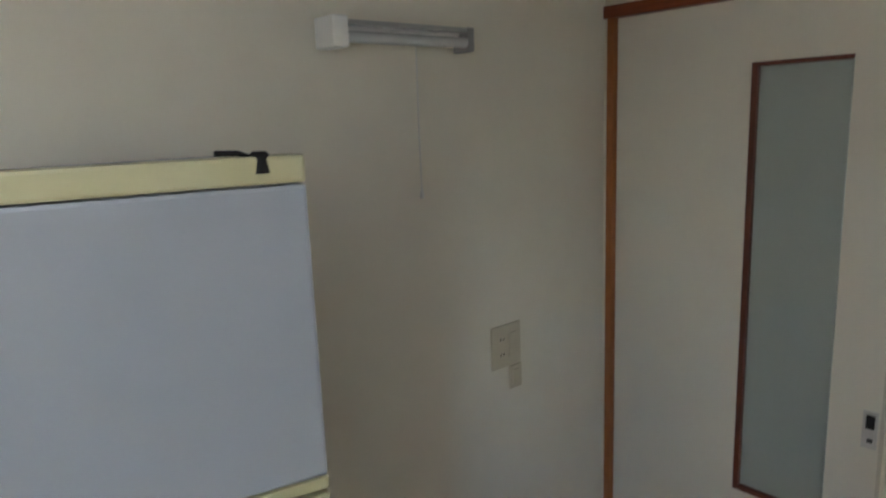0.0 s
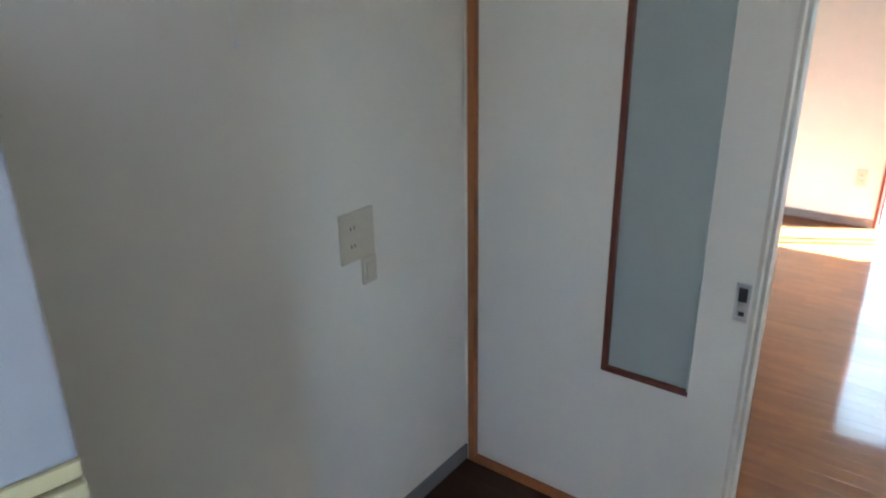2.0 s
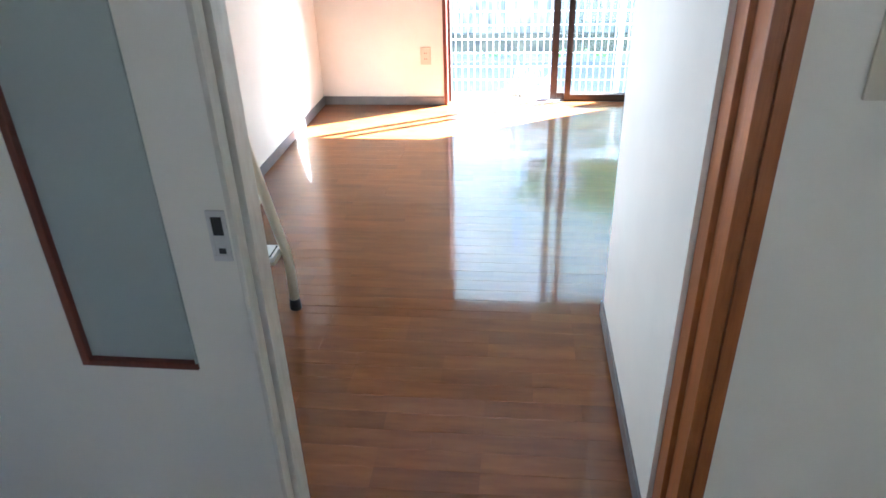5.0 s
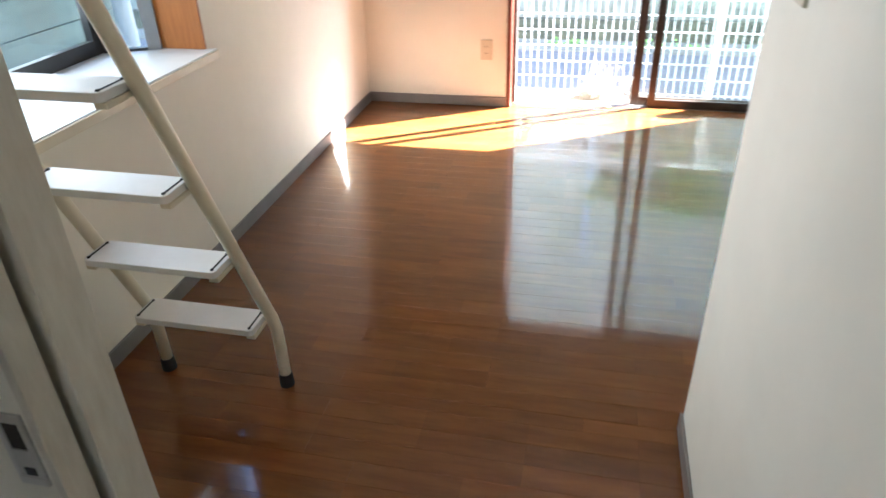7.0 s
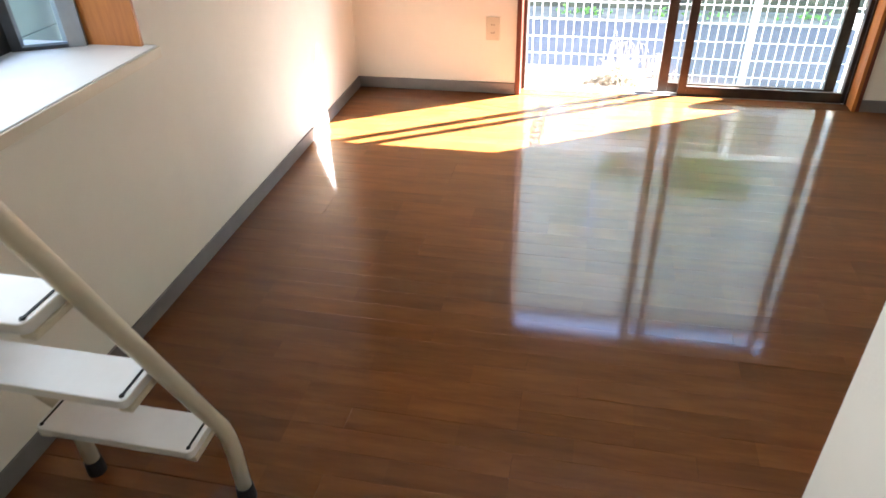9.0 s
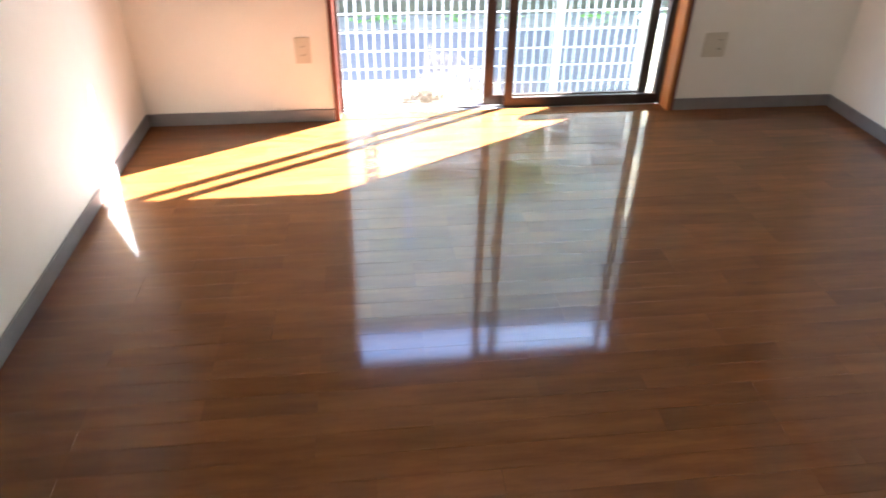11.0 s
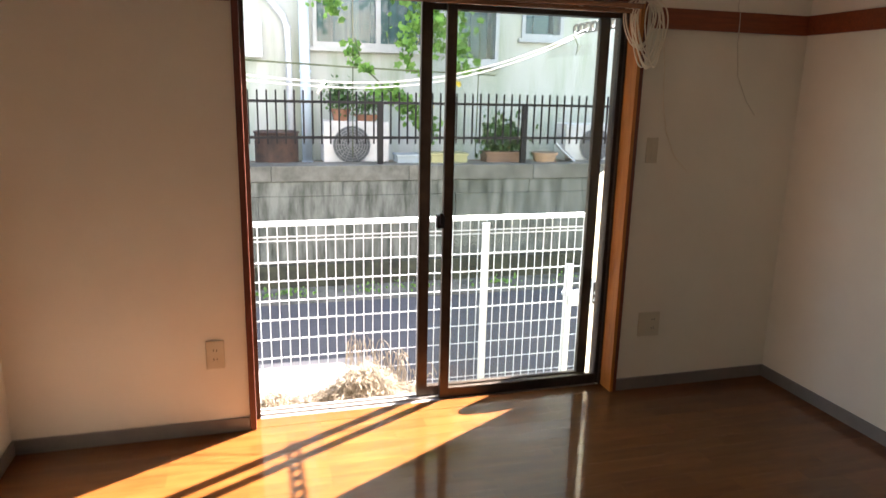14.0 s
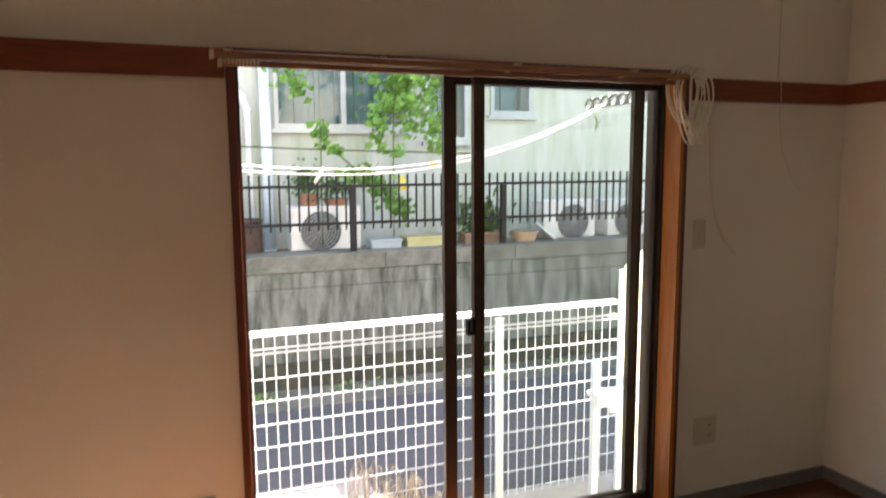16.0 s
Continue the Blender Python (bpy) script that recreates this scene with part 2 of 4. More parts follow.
def empty(name, at, label, category, group="", kind=""):
    ob = new(name)
    ob.location = at
    ob.empty_display_size = 0.1
    return tagged(ob, label, category, group, kind)


def struct(name, bm, material, label, category):
    return tagged(part(name, bm, material), label, category, kind="structure")


def boxes(*rows, bev=0.0):
    bm = bmesh.new()
    for r in rows:
        box(bm, *r, bev=bev)
    return bm


# ---- plan ----
XL, XR, XC = -1.0, 2.56, 0.785        # left wall, right wall, corridor wall
YW, YD, YC = 5.615, 1.80, 2.889       # garden wall, kitchen face of the door wall, corridor corner
CEIL, KCEIL = 2.62, 2.20
WX0, WX1, WZ = -0.06, 1.66, 1.85      # garden window opening
BY0, BY1, BZ0, BZ1 = 2.35, 3.755, 0.80, 1.85  # bay window opening

# walls
struct("wall_north", boxes((XL - 0.15, YW, -0.3, WX0, YW + 0.2, CEIL), (WX1, YW, -0.3, XR + 0.15, YW + 0.2, CEIL),
                           (WX0, YW, WZ + 0.008, WX1, YW + 0.2, CEIL), (WX0, YW + 0.03, -0.3, WX1, YW + 0.2, -0.035)), WALLPAPER,
       "white textured wallpaper wall around the garden window", "wall")
struct("wall_west", boxes((XL - 0.2, -3.4, -0.3, XL, BY0, CEIL), (XL - 0.2, BY1, -0.3, XL, YW, CEIL),
                          (XL - 0.2, BY0, -0.3, XL, BY1, BZ0 - 0.03), (XL - 0.2, BY0, BZ1, XL, BY1, CEIL)), WALLPAPER,
       "long white wallpaper wall with the bay window", "wall")
struct("wall_east", B(XR, YC - 0.1, -0.1, XR + 0.15, YW, CEIL), WALLPAPER, "plain white wallpaper wall of the living room", "wall")
struct("wall_corridor", B(XC, YD + 0.125, -0.1, XC + 0.12, YC, CEIL), WALLPAPER, "short white wallpaper wall beside the doorway", "wall")
struct("wall_south", B(XC + 0.12, YC - 0.12, -0.1, XR, YC, CEIL), WALLPAPER, "white wallpaper wall behind the corner", "wall")
struct("wall_door", boxes((XL, YD + 0.065, -0.1, -0.115, YD + 0.12, CEIL), (-0.115, YD, 2.108, 0.87, YD + 0.12, CEIL),
                          (XL, YD, 2.108, -0.115, YD + 0.065, CEIL), (XL, YD - 0.004, -0.1, XL + 0.016, YD + 0.065, 2.068), (0.87, YD, -0.1, 1.75, YD + 0.12, CEIL)), WALLPAPER,
       "white wallpaper partition with the sliding door", "wall")
# opening in this unseen wall is added to let daylight into the kitchen
struct("wall_kitchen_east", boxes((1.60, -3.25, -0.1, 1.75, -2.7, CEIL), (1.60, -2.0, -0.1, 1.75, YD, CEIL), (1.60, -2.7, -0.1, 1.75, -2.0, 1.0), (1.60, -2.7, 2.05, 1.75, -2.0, CEIL)), WALLPAPER, "white wallpaper kitchen wall with an unseen opening added for light", "wall")
struct("wall_kitchen_south", B(XL, -3.4, -0.1, 1.75, -3.25, CEIL), WALLPAPER, "plain white wallpaper kitchen wall", "wall")
struct("ceiling", B(XL, YD, CEIL, XR + 0.15, YW + 0.2, CEIL + 0.1), CEILING, "white papered living room ceiling", "ceiling")
struct("ceiling_kitchen", B(XL, -3.25, KCEIL, 1.60, YD, KCEIL + 0.1), CEILING, "low white papered kitchen ceiling", "ceiling")
# unseen mass on top of the rooms, added to shade the alley side
struct("alley_shade_block", B(XL - 0.2, -3.4, CEIL + 0.1, XR + 0.15, YW + 0.2, 5.4), CEILING, "plain unseen block above the rooms, added to shade the alley", "roof")

# baseboards
BH = 0.062


def baseboard(name, rows):
    return struct(name, boxes(*rows, bev=0.002), BASEGREY, "grey vinyl baseboard along the wall foot", "baseboard")


baseboard("baseboard_west", [(XL, YD + 0.12, 0, XL + 0.009, YW, BH)])
baseboard("baseboard_north", [(XL + 0.009, YW - 0.009, 0, WX0 - 0.028, YW, BH), (WX1 + 0.022, YW - 0.009, 0, XR - 0.009, YW, BH)])
baseboard("baseboard_east", [(XR - 0.009, YC, 0, XR, YW, BH)])
baseboard("baseboard_corridor", [(XC - 0.009, YD + 0.125, 0, XC, YC + 0.009, BH)])
baseboard("baseboard_south", [(XC, YC, 0, XR - 0.009, YC + 0.009, BH)])
baseboard("baseboard_kitchen", [(XL, -3.25, 0, XL + 0.009, YD - 0.005, BH), (0.875, YD - 0.009, 0, 1.6, YD, BH)])

# picture rails, bottom edge level with the window head
PZ0, PZ1 = 1.765, 1.854


def picture_rail(name, rows):
    return struct(name, boxes(*rows, bev=0.003), RAILWOOD, "red brown stained wooden picture rail board", "trim")


picture_rail("trim_rail_north", [(XL + 0.018, YW - 0.018, PZ0, WX0 - 0.03, YW, PZ1), (WX1 + 0.044, YW - 0.018, PZ0 - 0.02, XR - 0.018, YW, PZ1 - 0.02)])
picture_rail("trim_rail_west", [(XL, BY1 + 0.05, PZ0, XL + 0.018, YW, PZ1)])
picture_rail("trim_rail_east", [(XR - 0.018, YC, PZ0 - 0.018, XR, YW, PZ1 - 0.018)])

# ---- garden window ----
win = empty("window_1", (0.8, YW + 0.1, 0), "bronze aluminium sliding garden window, one half slid open", "window", kind="structure")
part("casing", B(WX0 - 0.026, YW - 0.012, 0.0, WX0, YW + 0.085, WZ, bev=0.002), DARKTRIM, win)
part("casing", B(WX1 + 0.003, YW - 0.012, 0.0, WX1 + 0.022, YW + 0.0, WZ, bev=0.002), DARKTRIM, win)
part("jamb", B(WX1 - 0.014, YW - 0.013, 0.0, WX1 + 0.003, YW + 0.085, WZ), TRIMWOOD, win, "orange stained wooden jamb")
part("head_casing", B(WX0 - 0.026, YW - 0.014, WZ, WX1 + 0.024, YW + 0.085, WZ + 0.008, bev=0.002), DARKTRIM, win)
FY0, FY1 = YW + 0.085, YW + 0.195
part("frame", B(WX0, FY0, 0.0, WX0 + 0.018, FY1, WZ), BRONZE, win)
part("frame", B(WX1 - 0.022, FY0, 0.0, WX1, FY0 + 0.018, WZ), BRONZE, win)
part("frame", B(WX1 - 0.022, FY0 + 0.05, 0.0, WX1, FY1, WZ), BRONZE, win)
part("frame", B(WX0 + 0.018, FY0, WZ - 0.008, WX1 - 0.032, FY1, WZ), BRONZE, win)
part("track", boxes((WX0 + 0.018, FY0, -0.03, WX1 - 0.032, FY1, -0.004), (WX0 + 0.018, FY0 + 0.034, -0.004, WX1 - 0.032, FY0 + 0.038, 0.006),
                    (WX0 + 0.018, FY0 + 0.076, -0.004, WX1 - 0.032, FY0 + 0.08, 0.006)), TRACKALU, win, "worn aluminium sill track, coloured pale for the sun on it")
part("sill_strip", B(WX0, YW, -0.03, WX1 - 0.014, YW + 0.085, 0.001), FLOORWOOD, win, "glossy brown wooden sill strip")


def sash(x0, x1, y0, y1, z0, z1, sw, parent, swr):
    s = empty("sash", (0, 0, 0), "", "")
    for k in list(s.keys()):
        del s[k]
    s.parent = parent
    s.matrix_parent_inverse = parent.matrix_basis.inverted()
    part("stile", B(x0, y0, z0, x0 + sw, y1, z1, bev=0.002), BRONZE, s)
    part("stile", B(x1 - swr, y0, z0, x1, y1, z1, bev=0.002), BRONZE, s)
    part("bottom_rail", B(x0 + sw, y0 + 0.002, z0, x1 - swr, y1 - 0.002, z0 + 0.052, bev=0.002), BRONZE, s)
    part("top_rail", B(x0 + sw, y0 + 0.002, z1 - 0.05, x1 - swr, y1 - 0.002, z1, bev=0.002), BRONZE, s)
    g = part("pane", B(x0 + sw - 0.004, (y0 + y1) / 2 - 0.002, z0 + 0.048, x1 - swr + 0.004, (y0 + y1) / 2 + 0.002, z1 - 0.046), PANE, s)
    g.visible_shadow = False
    return s


sash(0.692, 1.590, FY0 + 0.064, FY0 + 0.092, -0.002, WZ - 0.008, 0.05, win, 0.05)
sash(0.795, 1.652, FY0 + 0.020, FY0 + 0.048, -0.002, WZ - 0.008, 0.044, win, 0.03)
part("latch", boxes((0.762, FY0 + 0.002, 0.845, 0.797, FY0 + 0.03, 0.905), (0.772, FY0 - 0.012, 0.865, 0.786, FY0 + 0.004, 0.918), bev=0.003), BLACKMETAL, win, "black crescent latch")

# curtain rail under the picture rail
rail = empty("curtain_rail", (0.7, YW - 0.06, 1.82), "double wood-coloured metal curtain rail over the window", "curtain rail")
CRAIL = mat("wood_print_rail", (0.33, 0.165, 0.085), (0.24, 0.115, 0.055), 0.25, scale=8, stretch=(1, 14, 14))
part("front_rail", B(-0.125, YW - 0.11, 1.812, 1.60, YW - 0.088, 1.832, bev=0.003), CRAIL, rail)
part("back_rail", B(-0.10, YW - 0.062, 1.796, 1.60, YW - 0.042, 1.814, bev=0.003), CRAIL, rail)
for bx in (-0.09, 0.38, 0.86, 1.34, 1.58):
    part("bracket", boxes((bx, YW - 0.115, 1.832, bx + 0.02, YW - 0.014, 1.838), (bx, YW - 0.02, 1.80, bx + 0.02, YW - 0.014, 1.838)), CREAM, rail)
part("end_cap", B(-0.135, YW - 0.113, 1.809, -0.122, YW - 0.085, 1.835, bev=0.002), CREAM, rail)
part("end_cap", B(-0.11, YW - 0.065, 1.793, -0.098, YW - 0.039, 1.817, bev=0.002), CREAM, rail)


def curtain_runner(x):
    o = part("curtain_runner", boxes((x, YW - 0.107, 1.803, x + 0.007, YW - 0.091, 1.812), (x + 0.0015, YW - 0.103, 1.797, x + 0.0055, YW - 0.095, 1.803)), BEIGEPLASTIC, rail)
    return o


for i in range(11):
    curtain_runner(-0.105 + 0.0105 * i)

# ---- sockets and switches ----


def wall_plate(name, m, w, h, label, category, holes=(), rockers=()):
    o = empty(name, (0, 0, 0), label, category)
    o.matrix_basis = m
    pl = part("plate", B(-w / 2, 0, -h / 2, w / 2, 0.008, h / 2, bev=0.003), BEIGEPLASTIC)
    pl.parent = o
    for hx, hz in holes:
        q = part("slot", boxes((hx - 0.008, 0.0075, hz - 0.005, hx - 0.005, 0.0088, hz + 0.005), (hx + 0.005, 0.0075, hz - 0.005, hx + 0.008, 0.0088, hz + 0.005)), DARKHOLE)
        q.parent = o
    for hx, hz, rw, rh in rockers:
        q = part("rocker", B(hx - rw / 2, 0.006, hz - rh / 2, hx + rw / 2, 0.0115, hz + rh / 2, bev=0.002), BEIGEPLASTIC)
        q.parent = o
    return o


NORTH = Matrix.Rotation(math.pi, 4, "Z")       # plate facing -y
wall_plate("wall_socket", Matrix.Translation((-0.214, YW, 0.359)) @ NORTH, 0.074, 0.124, "beige double wall socket beside the window", "socket", [(0, 0.02), (0, -0.02)])
wall_plate("wall_socket", Matrix.Translation((1.838, YW, 0.343)) @ NORTH, 0.118, 0.124, "wide beige wall socket with television outlet", "socket", [(-0.022, 0.024), (-0.022, -0.02)])
wall_plate("cord_switch", Matrix.Translation((1.766, YW, 1.203)) @ NORTH, 0.06, 0.118, "small beige wall switch holder beside the window", "switch", (), [(-0.006, 0.0, 0.026, 0.09)])
EASTF = Matrix.Rotation(-math.pi / 2, 4, "Z")   # plate facing +x
WESTF = Matrix.Rotation(math.pi / 2, 4, "Z")    # plate facing -x
wall_plate("kitchen_socket", Matrix.Translation((XL, 1.285, 1.045)) @ EASTF, 0.128, 0.14, "square beige socket plate on the kitchen wall", "socket", [(0.02, 0.025), (0.02, -0.025)], [(-0.025, 0.0, 0.035, 0.08)])
wall_plate("plug_adapter", Matrix.Translation((XL, 1.325, 0.933)) @ EASTF, 0.055, 0.078, "small beige earth terminal cover under the socket", "socket cover", (), [(0, 0, 0.03, 0.05)])
wall_plate("light_switch", Matrix.Translation((1.03, YD, 1.225)) @ NORTH, 0.12, 0.15, "beige light switch plate beside the door frame", "switch", (), [(0, 0.025, 0.04, 0.05), (0, -0.03, 0.04, 0.05)])
wall_plate("light_switch", Matrix.Translation((XC, 2.66, 1.262)) @ WESTF, 0.07, 0.12, "beige light switch near the wall corner", "switch", (), [(0, 0, 0.03, 0.06)])

# ---- sliding door between kitchen and room ----
frame_d = empty("door_frame", (0.0, YD + 0.05, 0), "orange stained wooden sliding door frame with grooves", "door frame", kind="structure")
part("left_post", B(XL + 0.016, YD - 0.014, 0, XL + 0.042, YD + 0.065, 2.068, bev=0.002), DOORWOOD, frame_d)
part("head_rail", B(XL, YD - 0.014, 2.068, 0.865, YD + 0.065, 2.108, bev=0.002), RAILWOOD, frame_d)
part("right_post", B(XC + 0.012, YD + 0.06, 0, XC + 0.08, YD + 0.125, 2.068, bev=0.002), DOORWOOD, frame_d)
part("right_post", boxes((XC + 0.024, YD - 0.014, 0, XC + 0.045, YD + 0.06, 2.068), (XC + 0.053, YD - 0.014, 0, XC + 0.08, YD + 0.06, 2.068),
                         (XC + 0.045, YD - 0.006, 0, XC + 0.053, YD + 0.06, 2.068), bev=0.002), DOORWOOD, frame_d)
part("middle_post", B(-0.115, YD + 0.062, 0, -0.078, YD + 0.125, 2.068, bev=0.002), DOOREDGE, frame_d, "ivory painted post")
part("sill_board", B(XL + 0.042, YD - 0.014, -0.01, -0.078, YD + 0.062, 0.018, bev=0.002), DOORWOOD, frame_d)
for k in range(4):
    y = YD - 0.014 + k * 0.0345
    part("sill_strip", B(-0.078, y, -0.012, XC + 0.024, y + 0.026, 0.012 - 0.001 * (k % 2), bev=0.003), LIGHTWOOD, frame_d, "pale grooved threshold strip")
part("sill_groove", B(-0.078, YD - 0.014, -0.02, XC + 0.012, YD + 0.125, 0.002), DARKTRIM, frame_d)

door = empty("sliding_door", (-0.5, YD + 0.03, 0), "ivory sliding door with a tall frosted glass slit, half open", "door")
DX0, DX1, DY0, DY1 = XL + 0.042, -0.086, YD + 0.012, YD + 0.046
GX0, GX1, GZ0, GZ1 = -0.492, -0.233, 0.548, 1.885
part("panel", boxes((DX0, DY0, 0.022, GX0, DY1, 2.066), (GX1, DY0, 0.022, DX1 - 0.012, DY1, 2.066), (GX0, DY0, 0.022, GX1, DY1, GZ0), (GX0, DY0, GZ1, GX1, DY1, 2.066)), DOORPAPER, door)
part("edge_strip", B(DX1 - 0.012, DY0 - 0.002, 0.022, DX1, DY1 + 0.002, 2.066, bev=0.002), DOOREDGE, door, "worn pale door edge")
for r in ((GX0 - 0.004, GZ0, GX0 + 0.014, GZ1), (GX0 + 0.014, GZ0, GX1 + 0.004, GZ0 + 0.016), (GX0 + 0.014, GZ1 - 0.012, GX1 + 0.004, GZ1), (GX1 - 0.001, GZ0 + 0.016, GX1 + 0.004, GZ1 - 0.012)):
    part("glazing_bead", B(r[0], DY0 - 0.006, r[1], r[2], DY0 + 0.012, r[3], bev=0.002), DARKTRIM if r[2] - r[0] > 0.006 else FROST, door, "dark red wooden bead")
part("frosted_pane", B(GX0 + 0.004, DY0 + 0.010, GZ0 + 0.006, GX1, DY0 + 0.014, GZ1 - 0.006), FROST, door, "grey green frosted glass")
hd = part("handle", boxes((-0.141, DY0 - 0.004, 0.822, -0.103, DY0 + 0.004, 0.835), (-0.141, DY0 - 0.004, 0.918, -0.103, DY0 + 0.004, 0.931),
                          (-0.141, DY0 - 0.004, 0.835, -0.133, DY0 + 0.004, 0.918), (-0.111, DY0 - 0.004, 0.835, -0.103, DY0 + 0.004, 0.918), bev=0.0015), PALESTEEL, door, "pale satin recessed finger pull")
part("finger_recess", B(-0.133, DY0 - 0.002, 0.878, -0.111, DY0 + 0.002, 0.918), DARKHOLE, hd)
part("key_plate", B(-0.133, DY0 - 0.0035, 0.835, -0.111, DY0 + 0.002, 0.878), PALESTEEL, hd)
part("keyhole", B(-0.127, DY0 - 0.0042, 0.839, -0.113, DY0 - 0.003, 0.851), DARKALU, hd)

# ---- refrigerator ----
fr = empty("refrigerator", (-0.67, -0.02, 0), "white two-door refrigerator with yellowed trim against the wall", "refrigerator")
RX, RY0, RY1 = -0.35, -0.30, 0.262
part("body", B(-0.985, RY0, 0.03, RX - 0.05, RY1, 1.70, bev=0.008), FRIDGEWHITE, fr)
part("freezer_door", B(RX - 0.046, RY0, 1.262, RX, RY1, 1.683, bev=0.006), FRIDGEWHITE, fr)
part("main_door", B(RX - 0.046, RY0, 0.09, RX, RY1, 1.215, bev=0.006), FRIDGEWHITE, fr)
part("top_trim", B(RX - 0.05, RY0, 1.685, RX + 0.001, RY1, 1.722, bev=0.005), YELLOWED, fr, "yellowed plastic top strip")
part("door_trim", B(RX - 0.046, RY0, 1.243, RX + 0.002, RY1, 1.261, bev=0.003), YELLOWED, fr, "yellowed plastic grip strip")
part("door_trim", B(RX - 0.046, RY0, 1.216, RX + 0.002, RY1, 1.236, bev=0.003), YELLOWED, fr, "yellowed plastic grip strip")
hg = part("hinge", cyl(cyl(bmesh.new(), (RX - 0.012, 0.205, 1.70), (RX - 0.012, 0.205, 1.722), 0.016, 0.014, 20), (RX - 0.012, 0.205, 1.722), (RX - 0.012, 0.205, 1.728), 0.014, 0.009, 20), BLACKMETAL, fr, "dark metal hinge cap")
part("hinge_arm", tube(bmesh.new(), [(RX - 0.012, 0.20, 1.718), (RX - 0.012, 0.178, 1.727), (RX - 0.015, 0.15, 1.728)], 0.0038), BLACKMETAL, hg)
for fx in (-0.94, -0.42):
    for fy in (RY0 + 0.05, RY1 - 0.05):
        part("foot", cyl(bmesh.new(), (fx, fy, 0), (fx, fy, 0.032), 0.02), RUBBER, fr)
pivot = Vector((RX, RY1, 0))
fr.matrix_basis = Matrix.Translation(pivot) @ Matrix.Rotation(radians(-12), 4, "Z") @ Matrix.Translation(-pivot) @ fr.matrix_basis

# ---- kitchen wall lamp ----
lamp = empty("wall_lamp", (XL, 0.9, 1.96), "unlit white fluorescent tube wall lamp with pull cord", "lamp")
part("base", B(XL, 0.69, 1.955, XL + 0.028, 1.125, 1.998, bev=0.004), WHITEPLASTIC, lamp)
part("end_cap", B(XL, 0.672, 1.93, XL + 0.085, 0.715, 2.002, bev=0.006), WHITEPLASTIC, lamp)
part("end_cap", B(XL, 1.105, 1.935, XL + 0.062, 1.13, 1.998, bev=0.004), mat("grey_plastic", (0.3, 0.3, 0.29), None, 0.5), lamp, "grey socket end")
part("tube", cyl(bmesh.new(), (XL + 0.05, 0.715, 1.958), (XL + 0.05, 1.105, 1.958), 0.014, seg=20), mat("lamp_tube_glass", (0.62, 0.63, 0.62), None, 0.15), lamp, "unlit fluorescent tube")
part("reflector", B(XL + 0.028, 0.715, 1.985, XL + 0.062, 1.105, 1.996), STEEL, lamp)
part("pull_cord", tube(bmesh.new(), [(XL + 0.03, 0.952, 1.955), (XL + 0.028, 0.952, 1.75), (XL + 0.03, 0.951, 1.575)], 0.0016, 6), WHITEPLASTIC, lamp)
part("cord_knob", cyl(bmesh.new(), (XL + 0.03, 0.951, 1.575), (XL + 0.03, 0.951, 1.552), 0.003, 0.0065, 10), WHITEPLASTIC, lamp)

# ---- assumed kitchen ceiling lamp, unseen, added as a light source ----
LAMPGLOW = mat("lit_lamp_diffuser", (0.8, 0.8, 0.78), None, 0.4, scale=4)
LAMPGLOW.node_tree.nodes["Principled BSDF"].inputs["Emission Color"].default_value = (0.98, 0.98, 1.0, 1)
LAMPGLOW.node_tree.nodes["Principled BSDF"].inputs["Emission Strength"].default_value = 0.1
clamp_ = empty("assumed_ceiling_lamp", (LAMP_X, LAMP_Y, KCEIL), "lit square ceiling lamp, unseen, assumed from the fridge's shadow", "lamp")
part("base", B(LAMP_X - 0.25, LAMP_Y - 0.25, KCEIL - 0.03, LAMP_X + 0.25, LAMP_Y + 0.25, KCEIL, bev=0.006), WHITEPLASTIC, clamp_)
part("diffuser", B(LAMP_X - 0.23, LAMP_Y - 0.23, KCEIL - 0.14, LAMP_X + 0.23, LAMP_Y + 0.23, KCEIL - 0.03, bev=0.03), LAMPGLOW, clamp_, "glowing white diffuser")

# ---- bay window ----
bay = empty("window_2", (-1.2, 3.05, BZ0), "bay window with a dark metal frame and a white sill", "window", kind="structure")
BX = -1.37
part("sill", B(BX - 0.05, BY0 - 0.02, BZ0 - 0.028, XL + 0.038, BY1 + 0.012, BZ0 + 0.006, bev=0.004), SILLWHITE, bay, "glossy white laminate sill")
part("sill_nosing", B(XL + 0.038, BY0 - 0.02, BZ0 - 0.030, XL + 0.046, BY1 + 0.012, BZ0 + 0.002, bev=0.003), CREAM, bay, "cream sill edge")
part("jamb", B(BX + 0.19, BY1 - 0.012, BZ0 + 0.006, XL + 0.002, BY1, BZ1, bev=0.002), TRIMWOOD, bay, "orange wooden jamb")
part("jamb", B(BX + 0.19, BY0, BZ0 + 0.006, XL + 0.002, BY0 + 0.012, BZ1, bev=0.002), TRIMWOOD, bay, "orange wooden jamb")
part("head_board", B(BX - 0.05, BY0, BZ1 - 0.02, XL, BY1, BZ1), SILLWHITE, bay)
part("bay_roof", B(BX - 0.1, BY0 - 0.05, BZ1, XL - 0.2, BY1 + 0.05, BZ1 + 0.05), DARKALU, bay)
part("bay_apron", B(BX - 0.06, BY0 - 0.03, BZ0 - 0.10, XL - 0.2, BY1 + 0.03, BZ0 - 0.03), DARKALU, bay)
